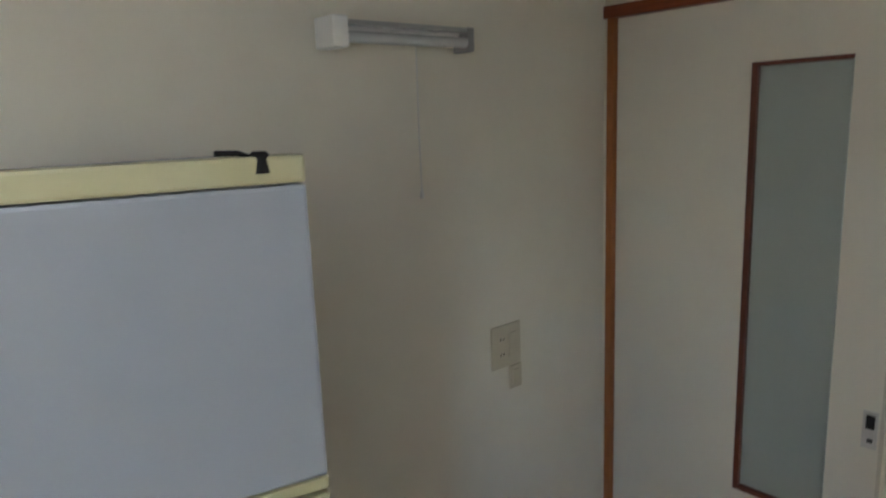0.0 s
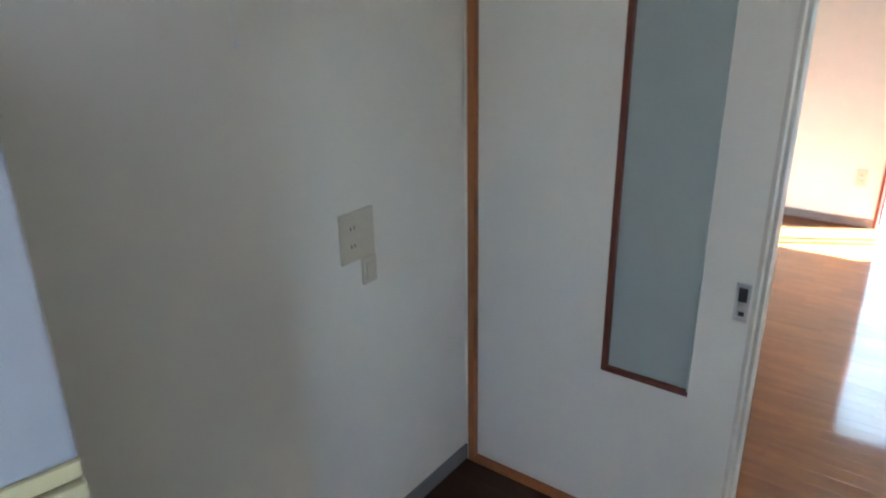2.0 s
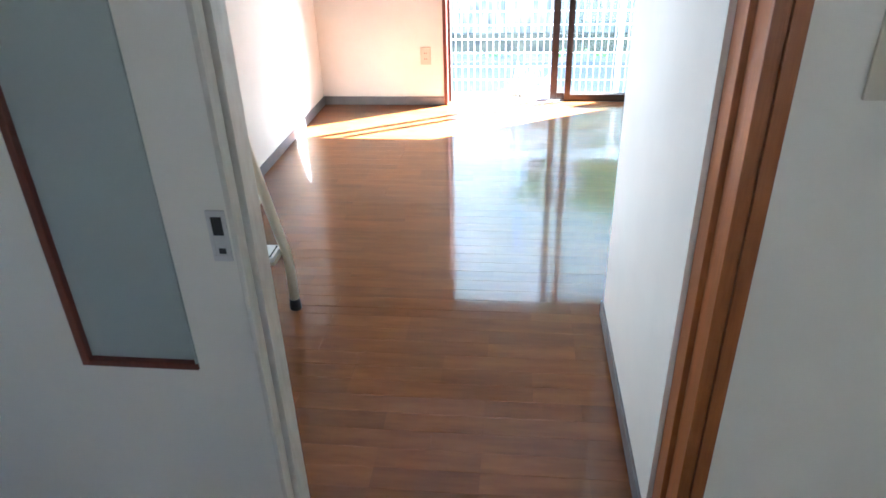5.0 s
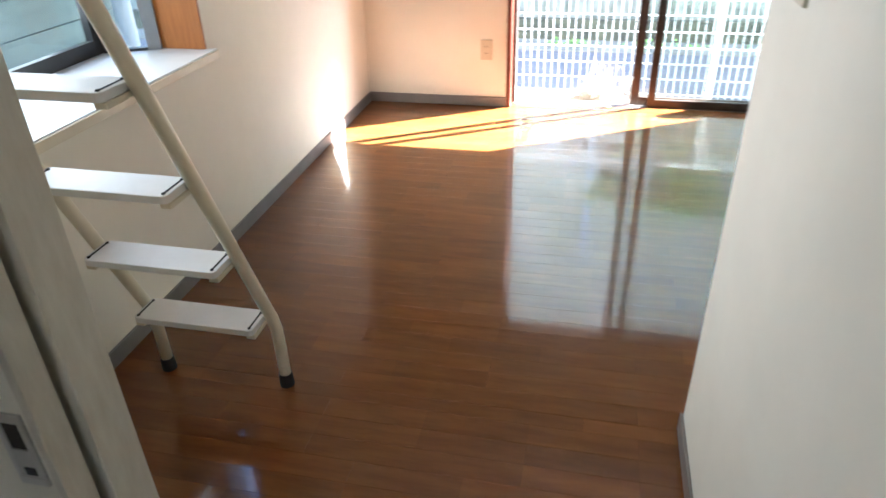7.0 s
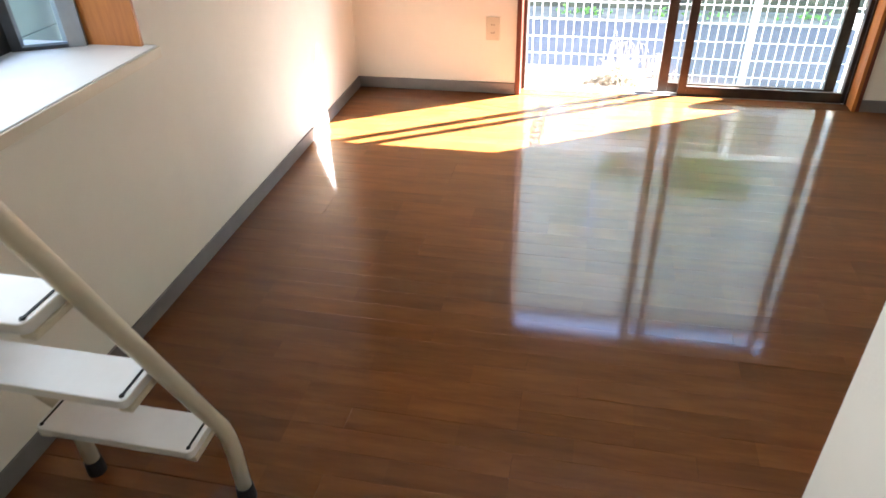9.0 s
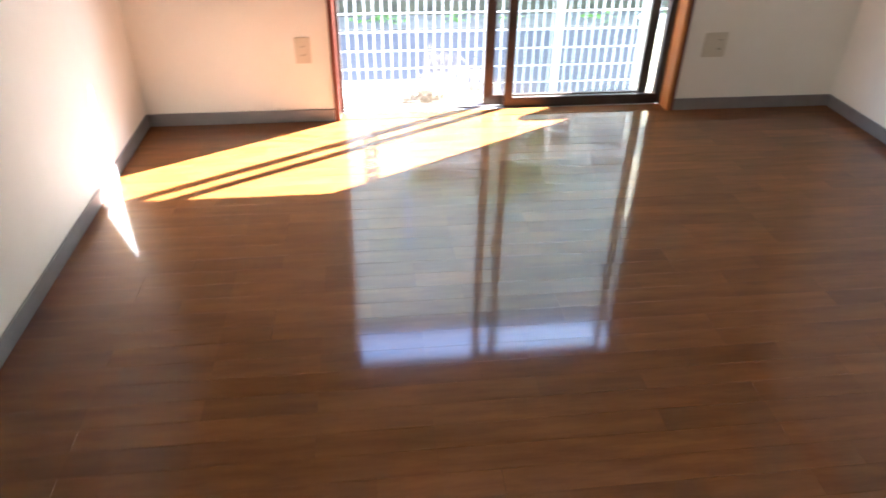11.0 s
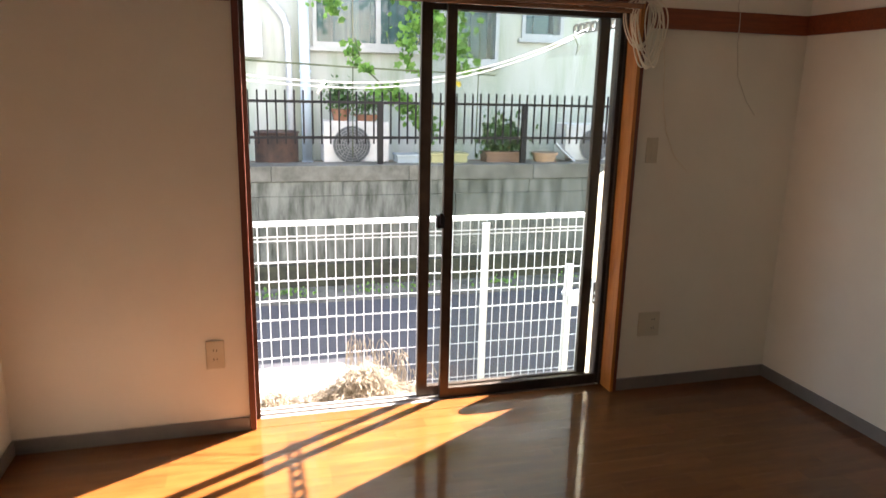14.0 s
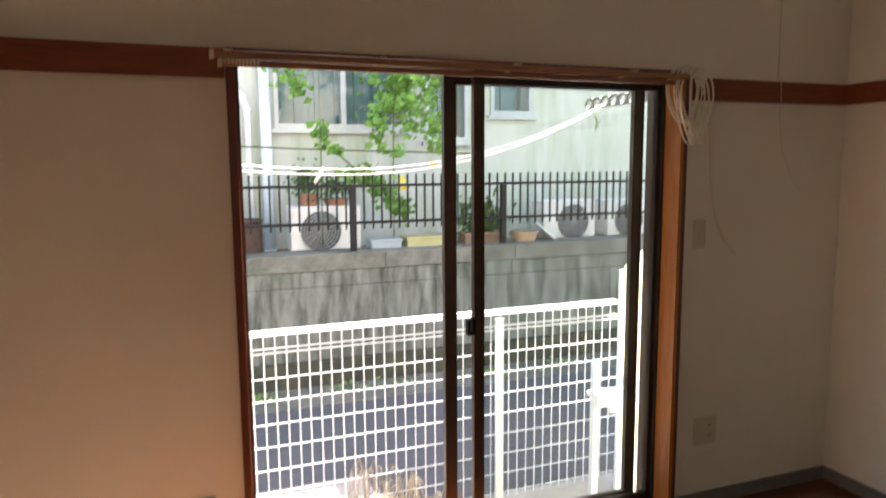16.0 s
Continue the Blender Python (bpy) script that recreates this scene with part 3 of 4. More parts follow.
for y0 in (BY0, 2.98):
    y1 = 2.98 if y0 == BY0 else BY1 - 0.10
    part("front_stile", B(BX - 0.03, y0, BZ0 + 0.006, BX, y0 + 0.045, BZ1 - 0.02, bev=0.002), DARKALU, bay)
    part("front_stile", B(BX - 0.03, y1 - 0.045, BZ0 + 0.006, BX, y1, BZ1 - 0.02, bev=0.002), DARKALU, bay)
    part("front_rail", B(BX - 0.03, y0 + 0.045, BZ0 + 0.006, BX, y1 - 0.045, BZ0 + 0.06, bev=0.002), DARKALU, bay)
    part("front_rail", B(BX - 0.03, y0 + 0.045, BZ1 - 0.07, BX, y1 - 0.045, BZ1 - 0.02, bev=0.002), DARKALU, bay)
    part("pane", B(BX - 0.017, y0 + 0.04, BZ0 + 0.055, BX - 0.013, y1 - 0.04, BZ1 - 0.065), PANE, bay).visible_shadow = False
GREYALU = mat("grey_aluminium", (0.33, 0.33, 0.32), (0.27, 0.27, 0.265), 0.4, metal=0.4, scale=15)
for ye, sg in ((BY1, -1), (BY0, 1)):
    def side(d0, d1, z0, z1, th, m_, nm):
        """A bar of the slanting side light from the front corner to the jamb."""
        a = Vector((BX, ye + sg * 0.10, 0))
        b = Vector((BX + 0.19, ye + sg * 0.012, 0))
        u = (b - a).normalized()
        nrm = Vector((-u.y, u.x, 0))
        bm = box(bmesh.new(), d0, -th / 2, z0, d1, th / 2, z1)
        bm.transform(Matrix.Translation(a) @ Matrix((u.to_4d(), nrm.to_4d(), (0, 0, 1, 0), (0, 0, 0, 1))).transposed().to_3x3().to_4x4())
        return part(nm, bm, m_, bay)
    L_ = math.hypot(0.19, 0.088)
    side(0, 0.03, BZ0 + 0.006, BZ1 - 0.02, 0.03, DARKALU, "side_stile")
    side(L_ - 0.05, L_, BZ0 + 0.006, BZ1 - 0.02, 0.03, GREYALU, "side_stile")
    side(0.03, L_ - 0.05, BZ0 + 0.006, BZ0 + 0.016, 0.03, DARKALU, "side_rail")
    side(0.03, L_ - 0.05, BZ1 - 0.05, BZ1 - 0.02, 0.03, DARKALU, "side_rail")
    side(0.025, L_ - 0.045, BZ0 + 0.01, BZ1 - 0.045, 0.004, PANE, "pane").visible_shadow = False

# ---- loft ladder ----
lad = empty("loft_ladder", (-0.6, 2.85, 0), "cream metal loft ladder with white steps and black feet", "ladder")
SL = -0.107 / 0.262      # y per metre of height


def rail_y(z):
    return 2.845 + SL * (z - 0.28)


for xr_ in (-0.402, -0.815):
    pts = [(xr_, 2.868, 0.035), (xr_, 2.868, 0.16), (xr_, 2.863, 0.22), (xr_, 2.852, 0.265)] + [(xr_, rail_y(z), z) for z in (0.32, 0.8, 1.4, 2.0, 2.42)]
    part("side_rail", tube(bmesh.new(), pts, 0.018, 14), CREAM, lad)
    part("foot", cyl(bmesh.new(), (xr_, 2.868, 0.0), (xr_, 2.868, 0.045), 0.023, 0.021, 16), RUBBER, lad, "black rubber foot")
def rounded_plate(x0, x1, y0, y1, z0, z1, rad):
    """A flat plate with rounded corners and a softened rim."""
    bm = box(bmesh.new(), x0, y0, z0, x1, y1, z1)
    up = [e for e in bm.edges if abs(e.verts[0].co.z - e.verts[1].co.z) > 1e-5]
    bmesh.ops.bevel(bm, geom=up, offset=rad, segments=5, affect="EDGES", profile=0.5)
    flat = [e for e in bm.edges if abs(e.verts[0].co.z - e.verts[1].co.z) < 1e-5 and any(abs(f.normal.z) > 0.9 for f in e.link_faces) and any(abs(f.normal.z) < 0.1 for f in e.link_faces)]
    bmesh.ops.bevel(bm, geom=flat, offset=0.0025, segments=2, affect="EDGES", profile=0.5)
    return bm


for k in range(8):
    z = 0.284 + 0.262 * k
    y = rail_y(z) - 0.03
    st = part("step", rounded_plate(-0.797, -0.420, y - 0.055, y + 0.05, z - 0.020, z, 0.014), STEPWHITE, lad, "white painted metal step")
    for xs in (-0.79, -0.437):
        part("end_bracket", boxes((xs - 0.008, y - 0.048, z - 0.034, xs + 0.02, y + 0.043, z - 0.020), bev=0.003), CREAM, st)
        for ys in (-0.042, 0.034):
            part("bolt", cyl(bmesh.new(), (xs + 0.004, y + ys, z - 0.002), (xs + 0.004, y + ys, z + 0.003), 0.0055, 0.004, 8), BLACKMETAL, st)
        part("slot", B(xs + 0.001, y - 0.04, z - 0.002, xs + 0.006, y + 0.03, z + 0.0012), BLACKMETAL, st)
for xr_ in (-0.402, -0.815):
    part("top_hook", B(xr_ - 0.012, YD + 0.12, 2.36, xr_ + 0.012, rail_y(2.4), 2.39, bev=0.003), CREAM, lad)

# ---- cables ----
CABLE = mat("cream_cable", (0.80, 0.73, 0.58), (0.72, 0.64, 0.49), 0.45, scale=20)
coil = empty("cable_coil", (1.64, YW - 0.03, 1.85), "cream antenna cable coiled and hung on the picture rail", "cable")
rng = random.Random(8)
for k in range(11):
    cx, a, b = 1.636 + rng.uniform(-0.016, 0.016) + 0.002 * k, 0.056 + rng.uniform(-0.018, 0.022), 0.128 + rng.uniform(-0.03, 0.022)
    top = 1.868 + rng.uniform(-0.02, 0.006)
    yy = YW - 0.035 - 0.004 * k
    lean = rng.uniform(-0.16, 0.3)
    pts = []
    for i in range(37):
        an = i * 2 * math.pi / 36
        px, pz = a * math.sin(an) * (1.0 + 0.3 * math.cos(an)), b * (math.cos(an) - 1)
        pts.append((cx + px + lean * -pz * 0.5, yy - 0.012 * abs(math.sin(an / 2)), top + pz))
    part("loop", tube(bmesh.new(), pts, 0.0032, 6), CABLE, coil)
part("cable_tie", B(1.612, YW - 0.092, 1.655, 1.625, YW - 0.03, 1.668, bev=0.002), CABLE, coil)
part("loose_end", tube(bmesh.new(), [(1.70, YW - 0.03, 1.84), (1.76, YW - 0.015, 1.75), (1.79, YW - 0.008, 1.58), (1.80, YW - 0.008, 1.42), (1.83, YW - 0.008, 1.29), (1.885, YW - 0.008, 1.18), (1.96, YW - 0.008, 1.105)], 0.0028, 6), CABLE, coil)
cord = empty("hanging_cord", (2.15, YW - 0.02, 1.83), "thin cream cord draped over the picture rail", "cord")
part("strand", tube(bmesh.new(), [(2.145, YW - 0.004, 2.55), (2.148, YW - 0.004, 2.1), (2.15, YW - 0.004, 1.85), (2.15, YW - 0.022, 1.826), (2.154, YW - 0.022, 1.75), (2.165, YW - 0.006, 1.70), (2.19, YW - 0.004, 1.55), (2.25, YW - 0.004, 1.44), (2.31, YW - 0.004, 1.37)], 0.0016, 6),
     mat("pale_cord", (0.62, 0.56, 0.45), None, 0.6), cord)

# ---- outside ----
GZ = -0.36
struct("ground", boxes((-60, YW + 0.2, GZ - 0.3, 70, 6.14, GZ), (-60, -40, GZ - 0.3, XL - 0.2, YW + 0.2, GZ)), SOIL, "dry bare soil strip behind the fence", "ground")
struct("road", B(-60, 6.14, GZ - 0.3, 70, 8.45, GZ + 0.002), ASPHALT, "grey asphalt lane between fence and wall", "road")
struct("gutter", B(-60, 8.45, GZ - 0.3, 70, 8.95, GZ + 0.012), CONCAP, "mossy concrete gutter along the wall", "gutter")
struct("far_ground", B(-60, 9.2, GZ - 0.3, 70, 90, 0.70), SOIL, "raised garden ground behind the retaining wall", "ground")
struct("fence_footing", B(0.72, 6.14, GZ - 0.1, 2.9, 6.64, GZ + 0.016, bev=0.006), PALECON, "sunlit pale concrete strip under the fence", "footing")
struct("concrete_slab", B(-1.6, 6.10, GZ - 0.1, 0.70, 7.15, GZ + 0.02, bev=0.006), PALECON, "sunlit pale concrete slab beside the fence", "slab")
struct("terrace_slab", boxes((-1.2, YW + 0.2, GZ, 3.2, 5.95, -0.22), bev=0.006), PALECON, "pale concrete step under the window", "terrace")

# fence
fence = empty("mesh_fence", (1.0, 6.53, GZ), "white welded wire mesh fence with square posts", "fence")
FY = 6.53
FX0, FX1 = -1.5, 2.02


def wire(x0, y0, z0, x1, y1, z1, r):
    bm = bmesh.new()
    cyl(bm, (x0, y0, z0), (x1, y1, z1), r, seg=6)
    return bm


x = FX0
while x < FX1:
    part("vertical_wire", wire(x, FY, GZ + 0.06, x, FY, 0.725, 0.0029), WHITEPAINT, fence)
    x += 0.0527
for z in (0.734, 0.715, 0.654, 0.631, 0.51, 0.402, 0.288, 0.177, 0.062, -0.05, -0.16, -0.27):
    part("horizontal_wire", wire(FX0, FY - 0.007, z, FX1, FY - 0.007, z, 0.0032), WHITEPAINT, fence)
part("bent_top", tube(bmesh.new(), [(FX0, FY + 0.03, 0.725), (FX1, FY + 0.03, 0.725)], 0.011, 6), WHITEPAINT, fence)
for px in (-0.9, 1.28):
    p = part("post", B(px - 0.022, FY - 0.03, GZ, px + 0.022, FY - 0.012, 0.69, bev=0.003), WHITEPAINT, fence)
    part("cap", B(px - 0.024, FY - 0.032, 0.69, px + 0.024, FY - 0.010, 0.698, bev=0.002), WHITEPAINT, p)

gate = empty("gate_post", (1.95, 6.35, GZ), "white metal gate posts with a bracket beside the fence", "gate post")
part("tall_post", B(1.955, 6.36, GZ, 2.10, 6.43, 0.925, bev=0.004), WHITEPAINT, gate)
part("short_post", B(1.715, 6.28, GZ, 1.75, 6.315, 0.48, bev=0.003), WHITEPAINT, gate)
part("bracket", boxes((1.72, 6.255, 0.275, 1.97, 6.36, 0.30), (1.72, 6.255, 0.235, 1.97, 6.268, 0.275), (1.80, 6.25, 0.20, 1.90, 6.268, 0.235), bev=0.003), WHITEPAINT, gate)

# translucent plastic screen with rounded corners beside the gate
SCREEN = mat("translucent_white_plastic", (0.80, 0.78, 0.70), (0.74, 0.72, 0.63), 0.4, scale=5)
nts = SCREEN.node_tree
trl, mxs = nts.nodes.new("ShaderNodeBsdfTranslucent"), nts.nodes.new("ShaderNodeMixShader")
trl.inputs[0].default_value = (0.85, 0.82, 0.70, 1)
mxs.inputs[0].default_value = 0.6
nts.links.new(nts.nodes["Principled BSDF"].outputs[0], mxs.inputs[1])
nts.links.new(trl.outputs[0], mxs.inputs[2])
nts.links.new(mxs.outputs[0], nts.nodes["Material Output"].inputs[0])


def rounded_sheet(x0, x1, z0, z1, y0, y1, rad):
    bm = bmesh.new()
    rim = []
    for cx, cz, a0 in ((x1 - rad, z1 - rad, 0), (x0 + rad, z1 - rad, 90), (x0 + rad, z0 + rad, 180), (x1 - rad, z0 + rad, 270)):
        for k in range(7):
            a = radians(a0 + k * 15)
            rim.append((cx + rad * math.cos(a), cz + rad * math.sin(a)))
    front, back = [bm.verts.new((x, y0, z)) for x, z in rim], [bm.verts.new((x, y1, z)) for x, z in rim]
    bm.faces.new(front)
    bm.faces.new(back[::-1])
    for k in range(len(rim)):
        q = (k + 1) % len(rim)
        bm.faces.new((front[k], front[q], back[q], back[k]))
    return bm


screen = empty("plastic_screen", (1.9, 6.1, GZ), "sunlit white plastic screen panels on a thin post", "screen")
part("upper_panel", rounded_sheet(1.735, 2.10, 0.40, 1.075, 6.085, 6.097, 0.14), SCREEN, screen)
part("lower_panel", rounded_sheet(1.735, 2.10, GZ + 0.03, 0.30, 6.085, 6.097, 0.03), SCREEN, screen)
part("post", cyl(bmesh.new(), (2.0, 6.11, GZ), (2.0, 6.11, 1.0), 0.014, seg=12), WHITEPAINT, screen)
for z in (0.33, 0.37):
    part("knob", cyl(bmesh.new(), (1.80, 6.07, z - 0.008), (1.80, 6.07, z + 0.012), 0.022, 0.016, 14), WHITEPAINT, screen)
part("clamp", B(1.79, 6.075, 0.28, 1.81, 6.11, 0.42, bev=0.003), BLACKMETAL, screen)

# retaining wall of stained concrete blocks
rw = struct("retaining_wall", B(-30, 8.98, GZ - 0.2, 40, 9.25, 0.76), CONCRETE, "weathered mossy concrete block retaining wall", "wall")
rngw = random.Random(4)
for i in range(-2, 6):
    xa = i * 1.24 + 0.12
    part("cap_block", B(xa, 8.93, 0.625, xa + 1.237, 9.26, 0.765, bev=0.006), CONCAP, rw)
for row, (za, zb) in enumerate(((-0.13, 0.49), (0.493, 0.622))):
    for i in range(-3, 6):
        xa = i * 1.82 + (0.75 if row % 2 else 0.0)
        part("wall_block", B(xa, 8.945 - rngw.uniform(0, 0.006), za, xa + 1.816, 8.99, zb, bev=0.003), CONCRETE, rw)
MOSS = mat("dark_mossy_footing", (0.060, 0.062, 0.035), (0.022, 0.022, 0.016), 0.95, scale=7, bump=0.6, bump_scale=40)
part("footing", B(-6, 8.90, GZ, 10, 8.99, -0.135, bev=0.006), MOSS, rw, "dark mossy footing")

# black railing on the wall
ral = empty("iron_railing", (1.8, 9.05, 0.76), "black iron railing with upright bars on the retaining wall", "railing")
RYY = 9.05
part("top_bar", B(-2.5, RYY - 0.008, 1.31, 6.5, RYY + 0.008, 1.335), BLACKMETAL, ral)
part("bottom_bar", B(-2.5, RYY - 0.008, 0.995, 6.5, RYY + 0.008, 1.02), BLACKMETAL, ral)
x = -2.5
while x < 6.5:
    part("bar", B(x - 0.0075, RYY - 0.006, 0.95, x + 0.0075, RYY + 0.006, 1.42), BLACKMETAL, ral)
    x += 0.0789
for px in (-1.73, -0.31, 1.11, 2.53, 3.95, 5.37):
    part("post", B(px - 0.027, RYY - 0.02, 0.75, px + 0.027, RYY + 0.02, 1.335, bev=0.003), BLACKMETAL, ral)

# neighbour's house
HY = 10.0
house = empty("neighbour_house", (2.0, HY, 0.7), "pale green stucco apartment house behind the railing", "house")
WINS = [(0.595, 1.845, 1.93, 2.75), (2.83, 2.01, 3.32, 2.65), (2.10, 1.73, 2.57, 2.35)]
xs = sorted({-9.0, 9.0, *[w[0] for w in WINS], *[w[2] for w in WINS]})
zs = sorted({0.65, 5.0, *[w[1] for w in WINS], *[w[3] for w in WINS]})
bmh = bmesh.new()
for xa, xb in zip(xs, xs[1:]):
    for za, zb in zip(zs, zs[1:]):
        if not any(w[0] - 1e-4 < xa and xb < w[2] + 1e-4 and w[1] - 1e-4 < za and zb < w[3] + 1e-4 for w in WINS):
            box(bmh, xa, HY, za, xb, HY + 0.25, zb)
bmesh.ops.remove_doubles(bmh, verts=bmh.verts[:], dist=1e-4)
part("wall", bmh, STUCCO, house)
part("wall", boxes((-9, HY + 0.25, 0.65, -8.8, HY + 6, 5.0), (8.8, HY + 0.25, 0.65, 9, HY + 6, 5.0), (-9, HY + 5.8, 0.65, 9, HY + 6, 5.0)), STUCCO, house)
# unseen raised part, added so that its shadow falls on the road strip
part("shade_caster_block", B(6.85, HY - 0.05, 5.121, 9.2, HY + 6.2, 6.5), STUCCO, house)
part("shade_caster_top", B(6.75, HY - 0.1, 6.501, 9.3, HY + 6.3, 6.6), DARKALU, house)
part("roof", B(-9.3, HY - 0.1, 5.0, 9.3, HY + 6.3, 5.12), DARKALU, house)
SILVER = mat("silver_window_frame", (0.40, 0.42, 0.41), (0.33, 0.35, 0.34), 0.45, metal=0.3, scale=10)
CURT = mat("pale_blue_curtain", (0.075, 0.15, 0.155), (0.035, 0.075, 0.08), 0.8, scale=3, stretch=(9, 1, 0.3))
for i, (xa, za, xb, zb) in enumerate(WINS):
    w = part("window", boxes((xa, HY - 0.03, za, xb, HY + 0.06, za + 0.05), (xa, HY - 0.03, zb - 0.04, xb, HY + 0.06, zb), (xa, HY - 0.03, za + 0.05, xa + 0.04, HY + 0.06, zb - 0.04), (xb - 0.04, HY - 0.03, za + 0.05, xb, HY + 0.06, zb - 0.04)), SILVER, house)
    if i == 0:
        part("meeting_stile", B(1.235, HY - 0.015, za + 0.05, 1.285, HY + 0.05, zb - 0.04), SILVER, w)
    part("sill", B(xa - 0.04, HY - 0.06, za - 0.04, xb + 0.04, HY, za), SILVER, w)
    part("pane", B(xa + 0.035, HY + 0.02, za + 0.045, xb - 0.035, HY + 0.026, zb - 0.035), PANE, w)
    part("curtain", boxes(*[(xa + 0.02 + k * 0.1, HY + 0.2 + 0.03 * (k % 2), za, xa + 0.12 + k * 0.1, HY + 0.23 + 0.03 * (k % 2), zb) for k in range(int((xb - xa - 0.06) / 0.1))]), CURT, w)

PVC = mat("pale_blue_pvc", (0.55, 0.64, 0.70), (0.48, 0.57, 0.63), 0.45, scale=5)


def downpipe(pts, r, material, label):
    o = empty("down_pipe", pts[-1], label, "pipe")
    part("pipe", tube(bmesh.new(), pts, r, 12), material, o)
    for p in pts[1:]:
        part("clip", cyl(bmesh.new(), (p[0], p[1], p[2] - 0.012), (p[0], p[1], p[2] + 0.012), r + 0.008, seg=12), material, o)
    return o


downpipe([(0.50, 9.9, 3.6), (0.50, 9.9, 2.6), (0.505, 9.9, 1.6), (0.51, 9.9, 0.70)], 0.05, PVC, "pale blue rain pipe on the house wall")
downpipe([(0.05, 9.94, 2.42), (0.30, 9.94, 2.13), (0.345, 9.94, 2.02), (0.36, 9.94, 0.70)], 0.03, WHITEPAINT, "white bent pipe on the house wall")
mb = empty("meter_box", (0.02, 9.95, 1.9), "white meter box on the neighbour's wall", "meter box")
part("box", B(-0.12, 9.88, 1.72, 0.10, 10.0, 2.05, bev=0.01), WHITEPAINT, mb)


def aircon(x0, z0, w, h, label, fan_at=0.42):
    o = empty("outdoor_unit", (x0 + w / 2, 9.45, z0), label, "air conditioner")
    b = part("casing", B(x0, 9.34, z0 + 0.05, x0 + w, 9.62, z0 + h, bev=0.012), mat("grey_white_metal", (0.62, 0.62, 0.59), (0.50, 0.50, 0.47), 0.5, scale=6), o)
    cx, cz, r = x0 + w * fan_at, z0 + h * 0.5, h * 0.40
    bm = bmesh.new()
    cyl(bm, (cx, 9.325, cz), (cx, 9.342, cz), r, seg=32)
    part("fan_opening", bm, mat("dark_fan_shade", (0.10, 0.11, 0.11), (0.06, 0.07, 0.07), 0.6), o)
    gr = bmesh.new()
    for k in range(1, 8):
        rr = r * k / 7
        tube(gr, [(cx + rr * math.cos(a * math.pi / 16), 9.318, cz + rr * math.sin(a * math.pi / 16)) for a in range(33)], 0.004, 5)
    for k in range(8):
        a = k * math.pi / 8
        tube(gr, [(cx - r * math.cos(a), 9.316, cz - r * math.sin(a)), (cx + r * math.cos(a), 9.316, cz + r * math.sin(a))], 0.004, 5)
    part("fan_grille", gr, mat("grey_grille", (0.24, 0.25, 0.25), None, 0.5), o)
    for fx in (x0 + 0.06, x0 + w - 0.14):
        part("foot", B(fx, 9.36, z0, fx + 0.08, 9.60, z0 + 0.05), mat("foot_plastic", (0.2, 0.2, 0.19), None, 0.7), o)
    return o


tagged(aircon(0.62, 0.70, 0.63, 0.44, "weathered white air conditioner outdoor unit behind the railing"), group="outdoor units")
tagged(aircon(3.12, 0.70, 0.60, 0.43, "white air conditioner outdoor unit with round fan grille", 0.56), group="outdoor units")
tagged(aircon(3.88, 0.70, 0.6, 0.42, "white air conditioner outdoor unit beside another one"), group="outdoor units")

TERRA = mat("terracotta", (0.31, 0.155, 0.09), (0.23, 0.11, 0.06), 0.8, scale=9, bump=0.1)
TERRADARK = mat("dull_brown_planter", (0.17, 0.10, 0.06), (0.11, 0.065, 0.04), 0.75, scale=9, bump=0.1)
TERRAPALE = mat("pale_terracotta", (0.40, 0.26, 0.16), (0.31, 0.2, 0.12), 0.8, scale=9, bump=0.1)
YPLANT = mat("yellowish_planter", (0.33, 0.31, 0.15), (0.26, 0.24, 0.11), 0.6, scale=6)
GREYPL = mat("grey_planter", (0.24, 0.29, 0.30), None, 0.6, scale=6)
RUST = mat("rusty_drum", (0.095, 0.05, 0.032), (0.022, 0.018, 0.015), 0.85, scale=9, bump=0.3)
LEAF = mat("green_leaf", (0.25, 0.45, 0.10), (0.10, 0.24, 0.045), 0.5, scale=16, vary=0.35, island=True)
LEAFDARK = mat("dark_leaf", (0.12, 0.22, 0.07), (0.035, 0.09, 0.025), 0.5, scale=16, vary=0.35, island=True)
PETAL = mat("yellow_flower", (0.75, 0.60, 0.08), (0.65, 0.48, 0.05), 0.6, scale=9)
BRANCH = mat("stem", (0.10, 0.13, 0.05), (0.06, 0.07, 0.03), 0.7)
for m_ in (LEAF, LEAFDARK):
    m_.node_tree.nodes["Principled BSDF"].inputs["Transmission Weight"].default_value = 0.0
    nt = m_.node_tree
    tl = nt.nodes.new("ShaderNodeBsdfTranslucent")
    mixs = nt.nodes.new("ShaderNodeMixShader")
    mixs.inputs[0].default_value = 0.6
    bc = nt.nodes["Principled BSDF"].inputs["Base Color"].links[0].from_socket
    nt.links.new(bc, tl.inputs[0])
    nt.links.new(nt.nodes["Principled BSDF"].outputs[0], mixs.inputs[1])
    nt.links.new(tl.outputs[0], mixs.inputs[2])
    nt.links.new(mixs.outputs[0], nt.nodes["Material Output"].inputs[0])


